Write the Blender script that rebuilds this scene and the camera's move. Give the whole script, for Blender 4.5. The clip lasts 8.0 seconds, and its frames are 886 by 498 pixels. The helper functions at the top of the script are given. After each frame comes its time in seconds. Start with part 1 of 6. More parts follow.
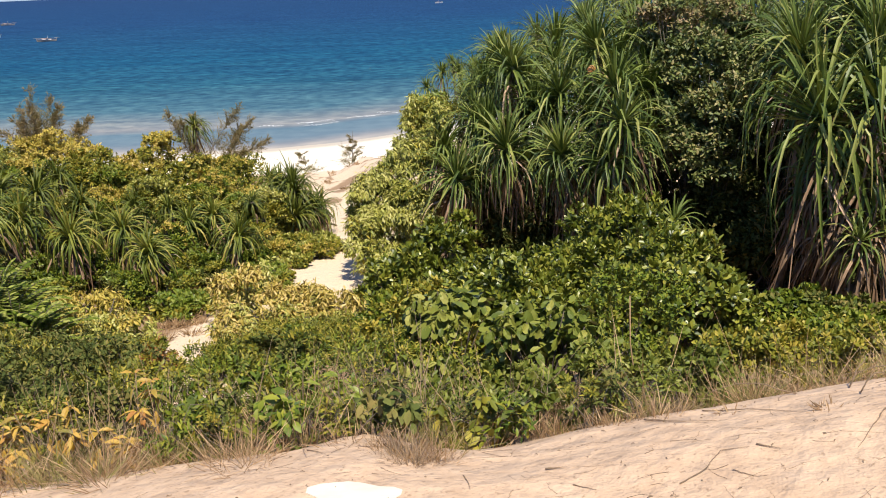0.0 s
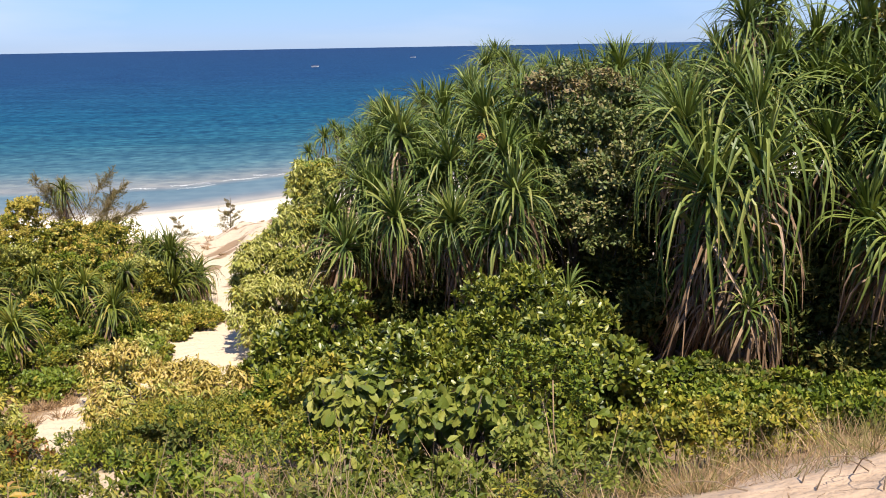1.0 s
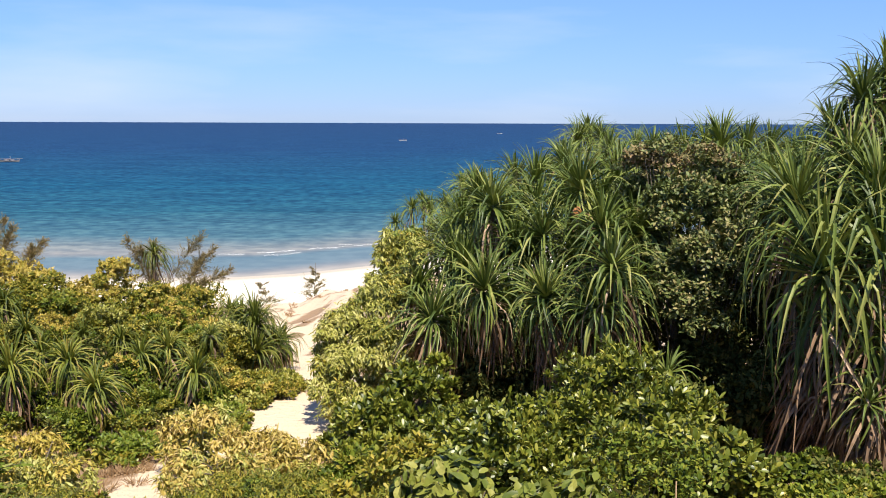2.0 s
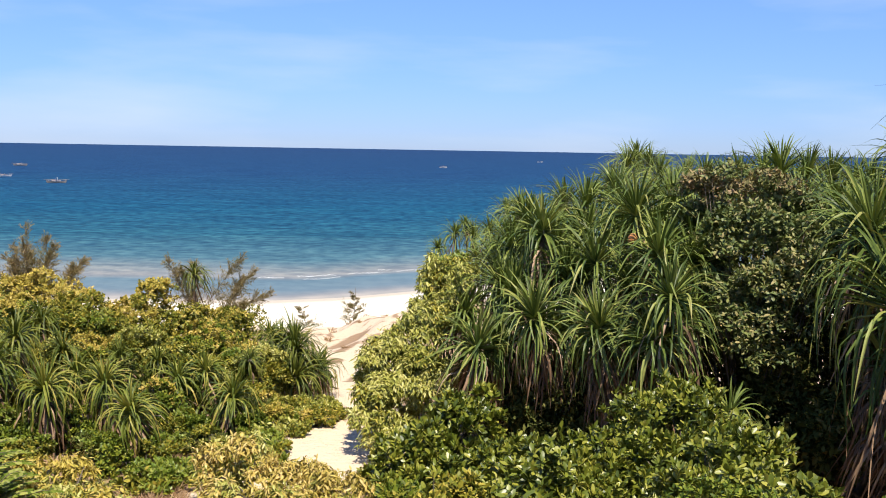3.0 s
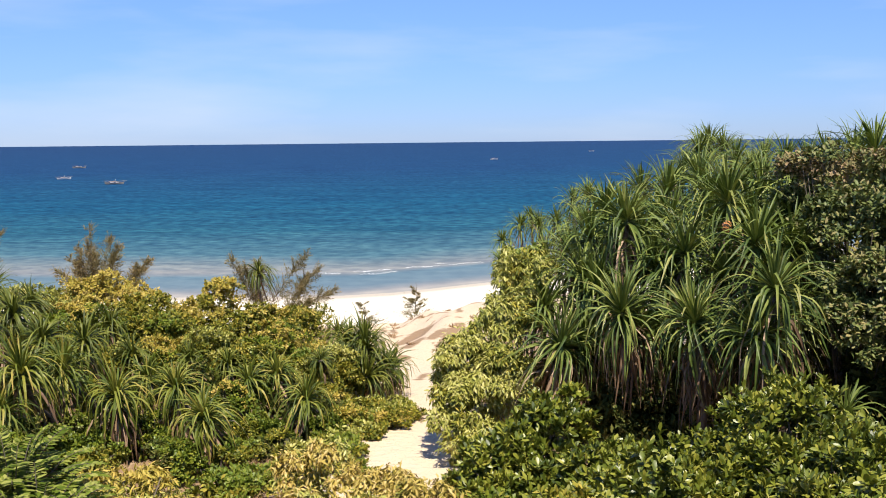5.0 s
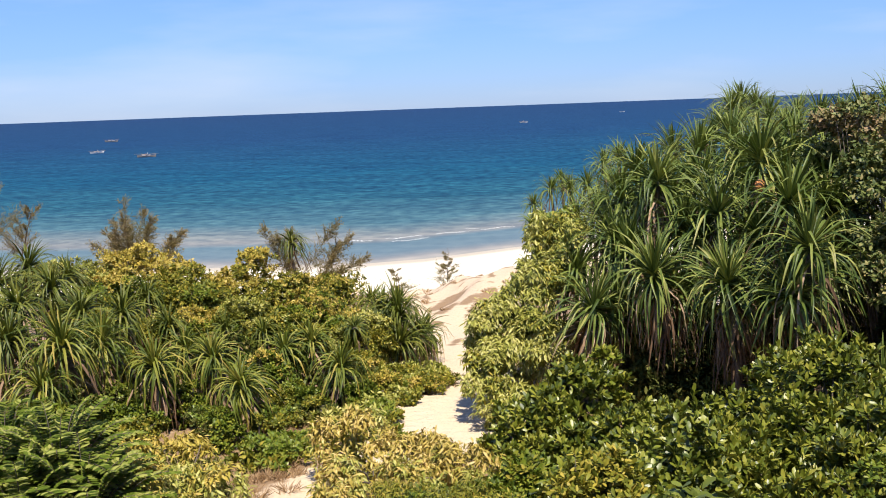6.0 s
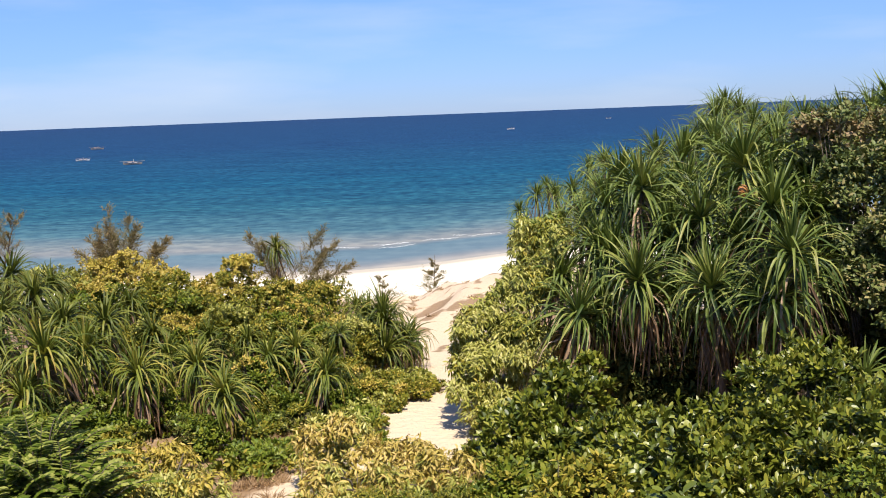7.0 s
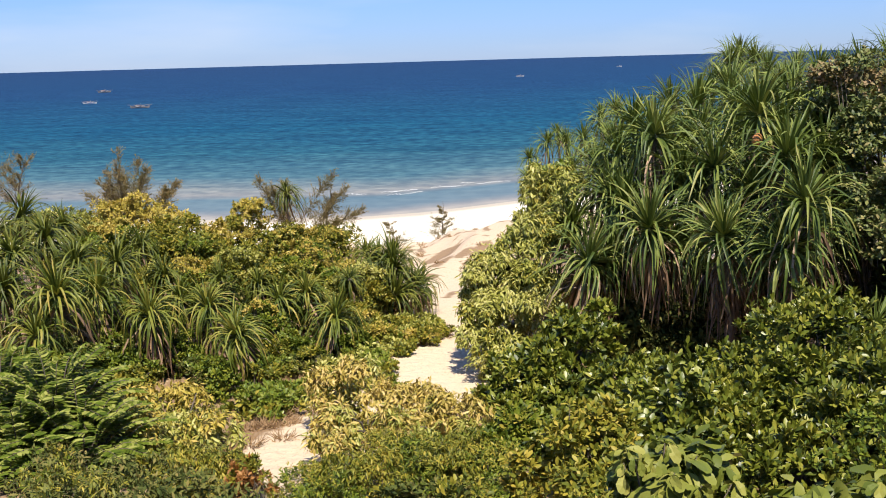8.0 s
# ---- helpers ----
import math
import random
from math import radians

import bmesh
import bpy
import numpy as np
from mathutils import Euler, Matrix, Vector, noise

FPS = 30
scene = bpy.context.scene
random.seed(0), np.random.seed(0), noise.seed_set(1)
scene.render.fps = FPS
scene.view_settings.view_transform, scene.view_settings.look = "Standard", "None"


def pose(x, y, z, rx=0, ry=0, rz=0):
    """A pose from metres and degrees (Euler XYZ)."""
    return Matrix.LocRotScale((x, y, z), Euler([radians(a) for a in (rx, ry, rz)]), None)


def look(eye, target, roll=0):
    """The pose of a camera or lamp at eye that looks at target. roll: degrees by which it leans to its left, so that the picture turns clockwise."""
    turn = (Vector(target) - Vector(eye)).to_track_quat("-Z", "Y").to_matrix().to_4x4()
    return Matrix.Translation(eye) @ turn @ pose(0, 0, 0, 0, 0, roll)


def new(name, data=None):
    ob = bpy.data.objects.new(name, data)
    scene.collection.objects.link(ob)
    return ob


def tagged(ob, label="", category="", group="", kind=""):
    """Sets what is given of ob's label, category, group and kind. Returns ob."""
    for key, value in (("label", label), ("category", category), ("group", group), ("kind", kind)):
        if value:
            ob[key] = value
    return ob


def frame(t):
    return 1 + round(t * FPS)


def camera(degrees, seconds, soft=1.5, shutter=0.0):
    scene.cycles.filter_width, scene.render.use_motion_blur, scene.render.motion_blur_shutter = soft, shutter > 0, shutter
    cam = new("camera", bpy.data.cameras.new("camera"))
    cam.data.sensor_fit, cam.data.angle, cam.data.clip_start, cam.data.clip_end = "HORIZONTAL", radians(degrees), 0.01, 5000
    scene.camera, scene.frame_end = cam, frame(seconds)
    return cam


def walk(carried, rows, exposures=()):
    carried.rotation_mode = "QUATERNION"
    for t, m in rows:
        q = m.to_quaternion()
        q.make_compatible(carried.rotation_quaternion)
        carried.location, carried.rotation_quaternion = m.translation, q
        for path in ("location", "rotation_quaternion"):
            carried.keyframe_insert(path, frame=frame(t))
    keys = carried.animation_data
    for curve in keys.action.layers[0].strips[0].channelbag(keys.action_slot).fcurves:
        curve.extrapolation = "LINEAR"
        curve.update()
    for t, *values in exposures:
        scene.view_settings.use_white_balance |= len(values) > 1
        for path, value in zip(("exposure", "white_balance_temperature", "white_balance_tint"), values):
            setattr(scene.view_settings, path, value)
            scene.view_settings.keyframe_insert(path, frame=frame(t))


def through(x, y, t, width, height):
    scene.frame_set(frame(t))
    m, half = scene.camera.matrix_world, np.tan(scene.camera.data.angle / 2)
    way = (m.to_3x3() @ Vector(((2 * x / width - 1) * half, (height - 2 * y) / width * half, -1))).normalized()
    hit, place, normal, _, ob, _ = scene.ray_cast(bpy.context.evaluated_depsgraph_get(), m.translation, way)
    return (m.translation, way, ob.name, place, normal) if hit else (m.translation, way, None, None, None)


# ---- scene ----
cam = camera(49.2, 8.0, soft=1.0)
PATH = [
    (0, (0.000, 0.000, 11.200), (-0.028, 1.640, 10.747), -2.3),
    (0.5, (-0.088, 0.196, 11.176), (-0.009, 1.839, 10.744), -2.3),
    (1, (-0.173, 0.353, 11.220), (0.018, 2.004, 10.868), -1.0),
    (1.5, (-0.149, 0.594, 11.185), (-0.166, 2.268, 10.890), 0.7),
    (2, (-0.263, 0.820, 11.129), (-0.211, 2.505, 10.906), 0.2),
    (2.2, (-0.309, 0.904, 11.112), (-0.262, 2.590, 10.897), 0.0),
    (3.3, (-0.436, 1.447, 11.030), (-0.463, 3.138, 10.860), 1.3),
    (3.5, (-0.490, 1.516, 11.033), (-0.476, 3.202, 10.812), 1.0),
    (4, (-0.575, 1.792, 11.011), (-0.620, 3.484, 10.855), -0.6),
    (4.5, (-0.692, 1.889, 11.006), (-0.772, 3.575, 10.809), -1.1),
    (5, (-0.750, 1.925, 10.991), (-0.857, 3.612, 10.801), -0.6),
    (5.2, (-0.753, 1.906, 10.995), (-0.864, 3.591, 10.800), -0.8),
    (6.3, (-0.716, 1.922, 10.999), (-0.897, 3.593, 10.742), -2.5),
    (6.5, (-0.702, 1.941, 10.995), (-0.888, 3.612, 10.744), -2.6),
    (7, (-0.698, 1.930, 10.987), (-0.839, 3.607, 10.749), -2.2),
    (7.5, (-0.703, 1.925, 10.978), (-0.823, 3.602, 10.725), -2.5),
    (8, (-0.751, 1.923, 10.960), (-0.906, 3.584, 10.632), -1.6),
]
walk(cam, [(t, look(eye, target, roll)) for t, eye, target, roll in PATH], exposures=[(0.0, 0.51), (0.5, 0.54), (1.0, 0.65), (2.0, 0.67), (3.5, 0.64), (5.0, 0.60), (6.5, 0.57), (8.0, 0.55)])

# ---- world and sun ----
SUN_EL, SUN_AZ = 60.0, 165.0      # degrees up; degrees clockwise from ahead (+y)
world = bpy.data.worlds.new("world")
scene.world = world
world.use_nodes = True
wn, wl = world.node_tree.nodes, world.node_tree.links
wn.clear()
sky = wn.new("ShaderNodeTexSky")
sky.sky_type, sky.sun_disc = "NISHITA", False
sky.sun_elevation, sky.sun_rotation = radians(SUN_EL), radians(SUN_AZ)
sky.air_density, sky.dust_density, sky.ozone_density = 1.0, 0.0, 3.0
wtc = wn.new("ShaderNodeTexCoord")
wmap = wn.new("ShaderNodeMapping")
wmap.inputs["Scale"].default_value = (1.2, 1.2, 7.0)
wnoise = wn.new("ShaderNodeTexNoise")
wnoise.inputs["Scale"].default_value, wnoise.inputs["Detail"].default_value = 2.3, 8.0
wramp = wn.new("ShaderNodeValToRGB")
wramp.color_ramp.elements[0].position, wramp.color_ramp.elements[1].position = 0.48, 0.78
wramp.color_ramp.elements[0].color, wramp.color_ramp.elements[1].color = (0, 0, 0, 1), (0.46, 0.46, 0.46, 1)
wmix = wn.new("ShaderNodeMix")
wmix.data_type = "RGBA"
wmix.inputs["B"].default_value = (7.4, 8.2, 9.6, 1)
wback, wout = wn.new("ShaderNodeBackground"), wn.new("ShaderNodeOutputWorld")
wback.inputs["Strength"].default_value = 0.068
wl.new(wtc.outputs["Generated"], wmap.inputs["Vector"])
wl.new(wmap.outputs["Vector"], wnoise.inputs["Vector"])
wl.new(wnoise.outputs["Fac"], wramp.inputs["Fac"])
wl.new(wramp.outputs["Color"], wmix.inputs["Factor"])
wtint = wn.new("ShaderNodeMix")
wtint.data_type, wtint.blend_type = "RGBA", "MULTIPLY"
wtint.inputs["Factor"].default_value = 1.0
wsep = wn.new("ShaderNodeSeparateXYZ")
wl.new(wtc.outputs["Generated"], wsep.inputs["Vector"])
wgrad = wn.new("ShaderNodeValToRGB")
wgrad.color_ramp.elements[0].position, wgrad.color_ramp.elements[1].position = 0.0, 0.22
wgrad.color_ramp.elements[0].color, wgrad.color_ramp.elements[1].color = (0.48, 0.68, 1.34, 1), (0.92, 1.13, 1.60, 1)
wl.new(wsep.outputs["Z"], wgrad.inputs["Fac"])
wl.new(wgrad.outputs["Color"], wtint.inputs["B"])
wl.new(sky.outputs["Color"], wtint.inputs["A"])
wl.new(wtint.outputs["Result"], wmix.inputs["A"])
wl.new(wmix.outputs["Result"], wback.inputs["Color"])
wl.new(wback.outputs["Background"], wout.inputs["Surface"])

sun_data = bpy.data.lights.new("sun", "SUN")
sun_data.energy, sun_data.angle, sun_data.color = 5.0, radians(0.53), (1.0, 0.92, 0.78)
az, el = radians(SUN_AZ), radians(SUN_EL)
sun_dir = Vector((math.sin(az) * math.cos(el), math.cos(az) * math.cos(el), math.sin(el)))
sun = new("sun", sun_data)
sun.matrix_world = look(sun_dir * 60, (0, 0, 0))

rng = np.random.default_rng(7)


# ---- materials ----
def material(name):
    m = bpy.data.materials.new(name)
    m.use_nodes = True
    n = m.node_tree.nodes
    return m, n, m.node_tree.links, n["Principled BSDF"]


def ramp(n, stops):
    r = n.new("ShaderNodeValToRGB")
    el = r.color_ramp.elements
    while len(el) < len(stops):
        el.new(0.5)
    for e, (p, c) in zip(el, stops):
        e.position, e.color = p, (*c, 1)
    return r


def leaf_material(name, colours, rough=0.4, through=0.3, tip=None, per_object=False, spec=0.5):
    """Leaf: colour varies leaf by leaf and in soft patches; some light passes through."""
    m, n, l, b = material(name)
    if per_object:
        src = n.new("ShaderNodeObjectInfo").outputs["Random"]
    else:
        src = n.new("ShaderNodeNewGeometry").outputs["Random Per Island"]
    tc, nz = n.new("ShaderNodeTexCoord"), n.new("ShaderNodeTexNoise")
    geo = n.new("ShaderNodeNewGeometry")
    nz.inputs["Scale"].default_value, nz.inputs["Detail"].default_value = 1.6, 3.0
    l.new(geo.outputs["Position"], nz.inputs["Vector"])
    mul = n.new("ShaderNodeMath")
    mul.operation = "MULTIPLY_ADD"
    l.new(nz.outputs["Fac"], mul.inputs[0])
    mul.inputs[1].default_value, mul.inputs[2].default_value = 1.1, -0.55
    add = n.new("ShaderNodeMath")
    add.operation, add.use_clamp = "ADD", True
    l.new(src, add.inputs[0])
    l.new(mul.outputs[0], add.inputs[1])
    k = len(colours)
    r = ramp(n, [(i / (k - 1), tuple(k_ * v for k_, v in zip((0.93, 0.84, 0.85), c))) for i, c in enumerate(colours)])
    l.new(add.outputs[0], r.inputs["Fac"])
    col = r.outputs["Color"]
    if tip:
        at = n.new("ShaderNodeAttribute")
        at.attribute_name = "along"
        th = n.new("ShaderNodeMath")
        th.operation = "ADD"
        l.new(at.outputs["Fac"], th.inputs[0])
        l.new(src, th.inputs[1])
        mr = n.new("ShaderNodeMapRange")
        mr.inputs["From Min"].default_value, mr.inputs["From Max"].default_value = 1.45, 1.9
        l.new(th.outputs[0], mr.inputs["Value"])
        mx = n.new("ShaderNodeMix")
        mx.data_type = "RGBA"
        mx.inputs["B"].default_value = (*tip, 1)
        l.new(mr.outputs["Result"], mx.inputs["Factor"])
        l.new(col, mx.inputs["A"])
        col = mx.outputs["Result"]
    l.new(col, b.inputs["Base Color"])
    b.inputs["Roughness"].default_value = rough
    b.inputs["Specular IOR Level"].default_value = spec
    fine = n.new("ShaderNodeTexNoise")
    fine.inputs["Scale"].default_value = 60.0
    l.new(tc.outputs["Object"], fine.inputs["Vector"])
    bump = n.new("ShaderNodeBump")
    bump.inputs["Strength"].default_value, bump.inputs["Distance"].default_value = 0.25, 0.004
    l.new(fine.outputs["Fac"], bump.inputs["Height"])
    l.new(bump.outputs["Normal"], b.inputs["Normal"])
    tr, mix = n.new("ShaderNodeBsdfTranslucent"), n.new("ShaderNodeMixShader")
    bright = n.new("ShaderNodeMix")
    bright.data_type, bright.blend_type = "RGBA", "MULTIPLY"
    bright.inputs["Factor"].default_value = 1.0
    bright.inputs["B"].default_value = (1.3, 1.35, 0.7, 1)
    l.new(col, bright.inputs["A"])
    l.new(bright.outputs["Result"], tr.inputs["Color"])
    mix.inputs["Fac"].default_value = 0.6 * through
    l.new(b.outputs["BSDF"], mix.inputs[1])
    l.new(tr.outputs["BSDF"], mix.inputs[2])
    l.new(mix.outputs["Shader"], n["Material Output"].inputs["Surface"])
    return m


def rough_material(name, a, b_, scale, rough=0.8, bump=0.4, distance=0.01, metallic=0.0):
    m, n, l, b = material(name)
    tc, nz, big = n.new("ShaderNodeTexCoord"), n.new("ShaderNodeTexNoise"), n.new("ShaderNodeTexNoise")
    nz.inputs["Scale"].default_value, nz.inputs["Detail"].default_value = scale, 6.0
    big.inputs["Scale"].default_value = scale * 0.13
    l.new(tc.outputs["Object"], nz.inputs["Vector"])
    l.new(tc.outputs["Object"], big.inputs["Vector"])
    mm = n.new("ShaderNodeMath")
    mm.operation = "MULTIPLY_ADD"
    l.new(nz.outputs["Fac"], mm.inputs[0])
    mm.inputs[1].default_value = 0.6
    hb = n.new("ShaderNodeMath")
    hb.operation = "MULTIPLY"
    l.new(big.outputs["Fac"], hb.inputs[0])
    hb.inputs[1].default_value = 0.4
    l.new(hb.outputs[0], mm.inputs[2])
    r = ramp(n, [(0.3, a), (0.7, b_)])
    l.new(mm.outputs[0], r.inputs["Fac"])
    l.new(r.outputs["Color"], b.inputs["Base Color"])
    bp = n.new("ShaderNodeBump")
    bp.inputs["Strength"].default_value, bp.inputs["Distance"].default_value = bump, distance
    l.new(nz.outputs["Fac"], bp.inputs["Height"])
    l.new(bp.outputs["Normal"], b.inputs["Normal"])
    b.inputs["Roughness"].default_value, b.inputs["Metallic"].default_value = rough, metallic
    return m


def sand_material():
    m, n, l, b = material("sand")
    geo = n.new("ShaderNodeNewGeometry")
    grain, lump, wide, foot = (n.new("ShaderNodeTexNoise") for _ in range(4))
    for node, s, d in ((grain, 90.0, 5.0), (lump, 9.0, 6.0), (wide, 0.35, 4.0), (foot, 6.5, 4.0)):
        node.inputs["Scale"].default_value, node.inputs["Detail"].default_value = s, d
        l.new(geo.outputs["Position"], node.inputs["Vector"])
    sep = n.new("ShaderNodeSeparateXYZ")
    l.new(geo.outputs["Position"], sep.inputs["Vector"])
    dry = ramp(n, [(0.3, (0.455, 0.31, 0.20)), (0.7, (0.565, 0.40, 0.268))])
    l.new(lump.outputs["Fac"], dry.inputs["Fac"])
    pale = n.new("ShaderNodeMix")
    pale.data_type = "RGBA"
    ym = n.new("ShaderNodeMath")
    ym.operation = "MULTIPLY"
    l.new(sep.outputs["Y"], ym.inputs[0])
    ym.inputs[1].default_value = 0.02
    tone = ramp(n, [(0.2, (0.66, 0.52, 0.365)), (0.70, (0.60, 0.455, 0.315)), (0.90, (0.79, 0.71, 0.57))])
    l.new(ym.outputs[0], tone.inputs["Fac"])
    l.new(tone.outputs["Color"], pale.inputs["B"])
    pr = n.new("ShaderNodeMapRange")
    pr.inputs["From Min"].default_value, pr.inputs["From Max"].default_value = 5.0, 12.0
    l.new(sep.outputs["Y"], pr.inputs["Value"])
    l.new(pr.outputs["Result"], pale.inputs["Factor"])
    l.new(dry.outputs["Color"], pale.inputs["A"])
    wet = n.new("ShaderNodeMix")
    wet.data_type = "RGBA"
    wet.inputs["B"].default_value = (0.46, 0.40, 0.32, 1)
    wr = n.new("ShaderNodeMapRange")
    wr.inputs["From Min"].default_value, wr.inputs["From Max"].default_value = 0.18, 0.08
    l.new(sep.outputs["Z"], wr.inputs["Value"])
    l.new(wr.outputs["Result"], wet.inputs["Factor"])
    l.new(pale.outputs["Result"], wet.inputs["A"])
    thatch = n.new("ShaderNodeMix")
    thatch.data_type = "RGBA"
    thatch.inputs["B"].default_value = (0.29, 0.185, 0.10, 1)
    at = n.new("ShaderNodeAttribute")
    at.attribute_name = "litter"
    tn = n.new("ShaderNodeTexNoise")
    tn.inputs["Scale"].default_value, tn.inputs["Detail"].default_value = 5.0, 8.0
    l.new(geo.outputs["Position"], tn.inputs["Vector"])
    ts = n.new("ShaderNodeMath")
    ts.operation = "ADD"
    l.new(at.outputs["Fac"], ts.inputs[0])
    l.new(tn.outputs["Fac"], ts.inputs[1])
    tm = n.new("ShaderNodeMapRange")
    tm.inputs["From Min"].default_value, tm.inputs["From Max"].default_value = 0.9, 1.15
    l.new(ts.outputs[0], tm.inputs["Value"])
    l.new(tm.outputs["Result"], thatch.inputs["Factor"])
    l.new(wet.outputs["Result"], thatch.inputs["A"])
    crumb = n.new("ShaderNodeTexNoise")
    crumb.inputs["Scale"].default_value, crumb.inputs["Detail"].default_value = 38.0, 3.0
    l.new(geo.outputs["Position"], crumb.inputs["Vector"])
    cm = n.new("ShaderNodeMapRange")
    cm.inputs["From Min"].default_value, cm.inputs["From Max"].default_value, cm.inputs["To Max"].default_value = 0.61, 0.70, 0.7
    l.new(crumb.outputs["Fac"], cm.inputs["Value"])
    flecks = n.new("ShaderNodeMix")
    flecks.data_type = "RGBA"
    flecks.inputs["B"].default_value = (0.26, 0.17, 0.1, 1)
    l.new(cm.outputs["Result"], flecks.inputs["Factor"])
    l.new(thatch.outputs["Result"], flecks.inputs["A"])
    l.new(flecks.outputs["Result"], b.inputs["Base Color"])
    b.inputs["Roughness"].default_value = 0.9
    hsum = n.new("ShaderNodeMath")
    hsum.operation = "MULTIPLY_ADD"
    l.new(foot.outputs["Fac"], hsum.inputs[0])
    hsum.inputs[1].default_value = 2.2
    l.new(lump.outputs["Fac"], hsum.inputs[2])
    g2 = n.new("ShaderNodeMath")
    g2.operation = "MULTIPLY_ADD"
    l.new(grain.outputs["Fac"], g2.inputs[0])
    g2.inputs[1].default_value = 0.2
    l.new(hsum.outputs[0], g2.inputs[2])
    bp = n.new("ShaderNodeBump")
    bp.inputs["Strength"].default_value, bp.inputs["Distance"].default_value = 0.65, 0.035
    l.new(g2.outputs[0], bp.inputs["Height"])
    l.new(bp.outputs["Normal"], b.inputs["Normal"])
    return m


def water_material():
    m, n, l, b = material("sea_water")
    geo, sep = n.new("ShaderNodeNewGeometry"), n.new("ShaderNodeSeparateXYZ")
    l.new(geo.outputs["Position"], sep.inputs["Vector"])
    mp = n.new("ShaderNodeMapping")
    mp.inputs["Scale"].default_value = (0.02, 0.05, 1.0)
    l.new(geo.outputs["Position"], mp.inputs["Vector"])
    patch = n.new("ShaderNodeTexNoise")
    patch.inputs["Scale"].default_value, patch.inputs["Detail"].default_value = 1.0, 5.0
    l.new(mp.outputs["Vector"], patch.inputs["Vector"])
    # distance from the shore, which bends away with x
    sk = n.new("ShaderNodeMath")
    sk.operation = "SMOOTH_MAX"
    l.new(sep.outputs["X"], sk.inputs[0])
    sk.inputs[1].default_value, sk.inputs[2].default_value = -13.0, 3.0
    run = n.new("ShaderNodeMath")
    run.operation = "MULTIPLY_ADD"
    l.new(sk.outputs[0], run.inputs[0])
    run.inputs[1].default_value = -0.65
    l.new(sep.outputs["Y"], run.inputs[2])
    off = n.new("ShaderNodeMath")
    off.operation = "SUBTRACT"
    l.new(run.outputs[0], off.inputs[0])
    off.inputs[1].default_value = 77.6
    lg = n.new("ShaderNodeMath")
    lg.operation = "MAXIMUM"
    l.new(off.outputs[0], lg.inputs[0])
    lg.inputs[1].default_value = 0.5
    lo = n.new("ShaderNodeMath")
    lo.operation = "LOGARITHM"
    l.new(lg.outputs[0], lo.inputs[0])
    lo.inputs[1].default_value = 10.0
    pa = n.new("ShaderNodeMath")
    pa.operation = "MULTIPLY_ADD"
    l.new(patch.outputs["Fac"], pa.inputs[0])
    pa.inputs[1].default_value = 0.2
    l.new(lo.outputs[0], pa.inputs[2])
    mr = n.new("ShaderNodeMapRange")
    mr.inputs["From Min"].default_value, mr.inputs["From Max"].default_value = 0.0, 3.6
    l.new(pa.outputs[0], mr.inputs["Value"])
    r = ramp(n, [(0.0, (0.32, 0.30, 0.275)), (0.10, (0.215, 0.22, 0.225)), (0.22, (0.118, 0.170, 0.206)), (0.31, (0.105, 0.165, 0.203)), (0.335, (0.198, 0.208, 0.214)), (0.365, (0.165, 0.195, 0.207)),
                 (0.42, (0.062, 0.138, 0.178)), (0.50, (0.020, 0.094, 0.148)), (0.58, (0.009, 0.074, 0.144)), (0.72, (0.012, 0.051, 0.130)), (1.0, (0.016, 0.046, 0.120))])
    l.new(mr.outputs["Result"], r.inputs["Fac"])
    calm = n.new("ShaderNodeMapRange")
    calm.inputs["From Min"].default_value, calm.inputs["From Max"].default_value = 0.28, 0.55
    calm.inputs["To Min"].default_value, calm.inputs["To Max"].default_value = 0.18, 0.9
    l.new(mr.outputs["Result"], calm.inputs["Value"])
    # sky reflection on the wave faces, painted as lighter and darker base colour
    chop = n.new("ShaderNodeTexNoise")
    chop.inputs["Scale"].default_value, chop.inputs["Detail"].default_value = 0.62, 5.0
    l.new(geo.outputs["Position"], chop.inputs["Vector"])
    facet_light = ramp(n, [(0.38, (0.45, 0.55, 0.68)), (0.52, (1.0, 1.0, 1.0)), (0.66, (1.55, 1.4, 1.25))])
    l.new(chop.outputs["Fac"], facet_light.inputs["Fac"])
    chopped = n.new("ShaderNodeMix")
    chopped.data_type, chopped.blend_type = "RGBA", "MULTIPLY"
    l.new(calm.outputs["Result"], chopped.inputs["Factor"])
    swell = n.new("ShaderNodeMapRange")
    swell.inputs["From Min"].default_value, swell.inputs["From Max"].default_value = 0.25, 0.5
    swell.inputs["To Min"].default_value = 0.12
    l.new(mr.outputs["Result"], swell.inputs["Value"])
    # long streaks of brighter and duller reflection, also put into the colour
    gm = n.new("ShaderNodeMapping")
    gm.inputs["Scale"].default_value = (0.05, 0.16, 1.0)
    l.new(geo.outputs["Position"], gm.inputs["Vector"])
    gust = n.new("ShaderNodeTexNoise")
    gust.inputs["Scale"].default_value, gust.inputs["Detail"].default_value, gust.inputs["Roughness"].default_value = 1.0, 9.0, 0.68
    l.new(gm.outputs["Vector"], gust.inputs["Vector"])
    streak_light = ramp(n, [(0.36, (0.66, 0.74, 0.82)), (0.5, (1.0, 1.0, 1.0)), (0.64, (1.36, 1.26, 1.16))])
    l.new(gust.outputs["Fac"], streak_light.inputs["Fac"])
    ruffled = n.new("ShaderNodeMix")
    ruffled.data_type, ruffled.blend_type = "RGBA", "MULTIPLY"
    l.new(calm.outputs["Result"], ruffled.inputs["Factor"])
    l.new(r.outputs["Color"], ruffled.inputs["A"])
    l.new(streak_light.outputs["Color"], ruffled.inputs["B"])
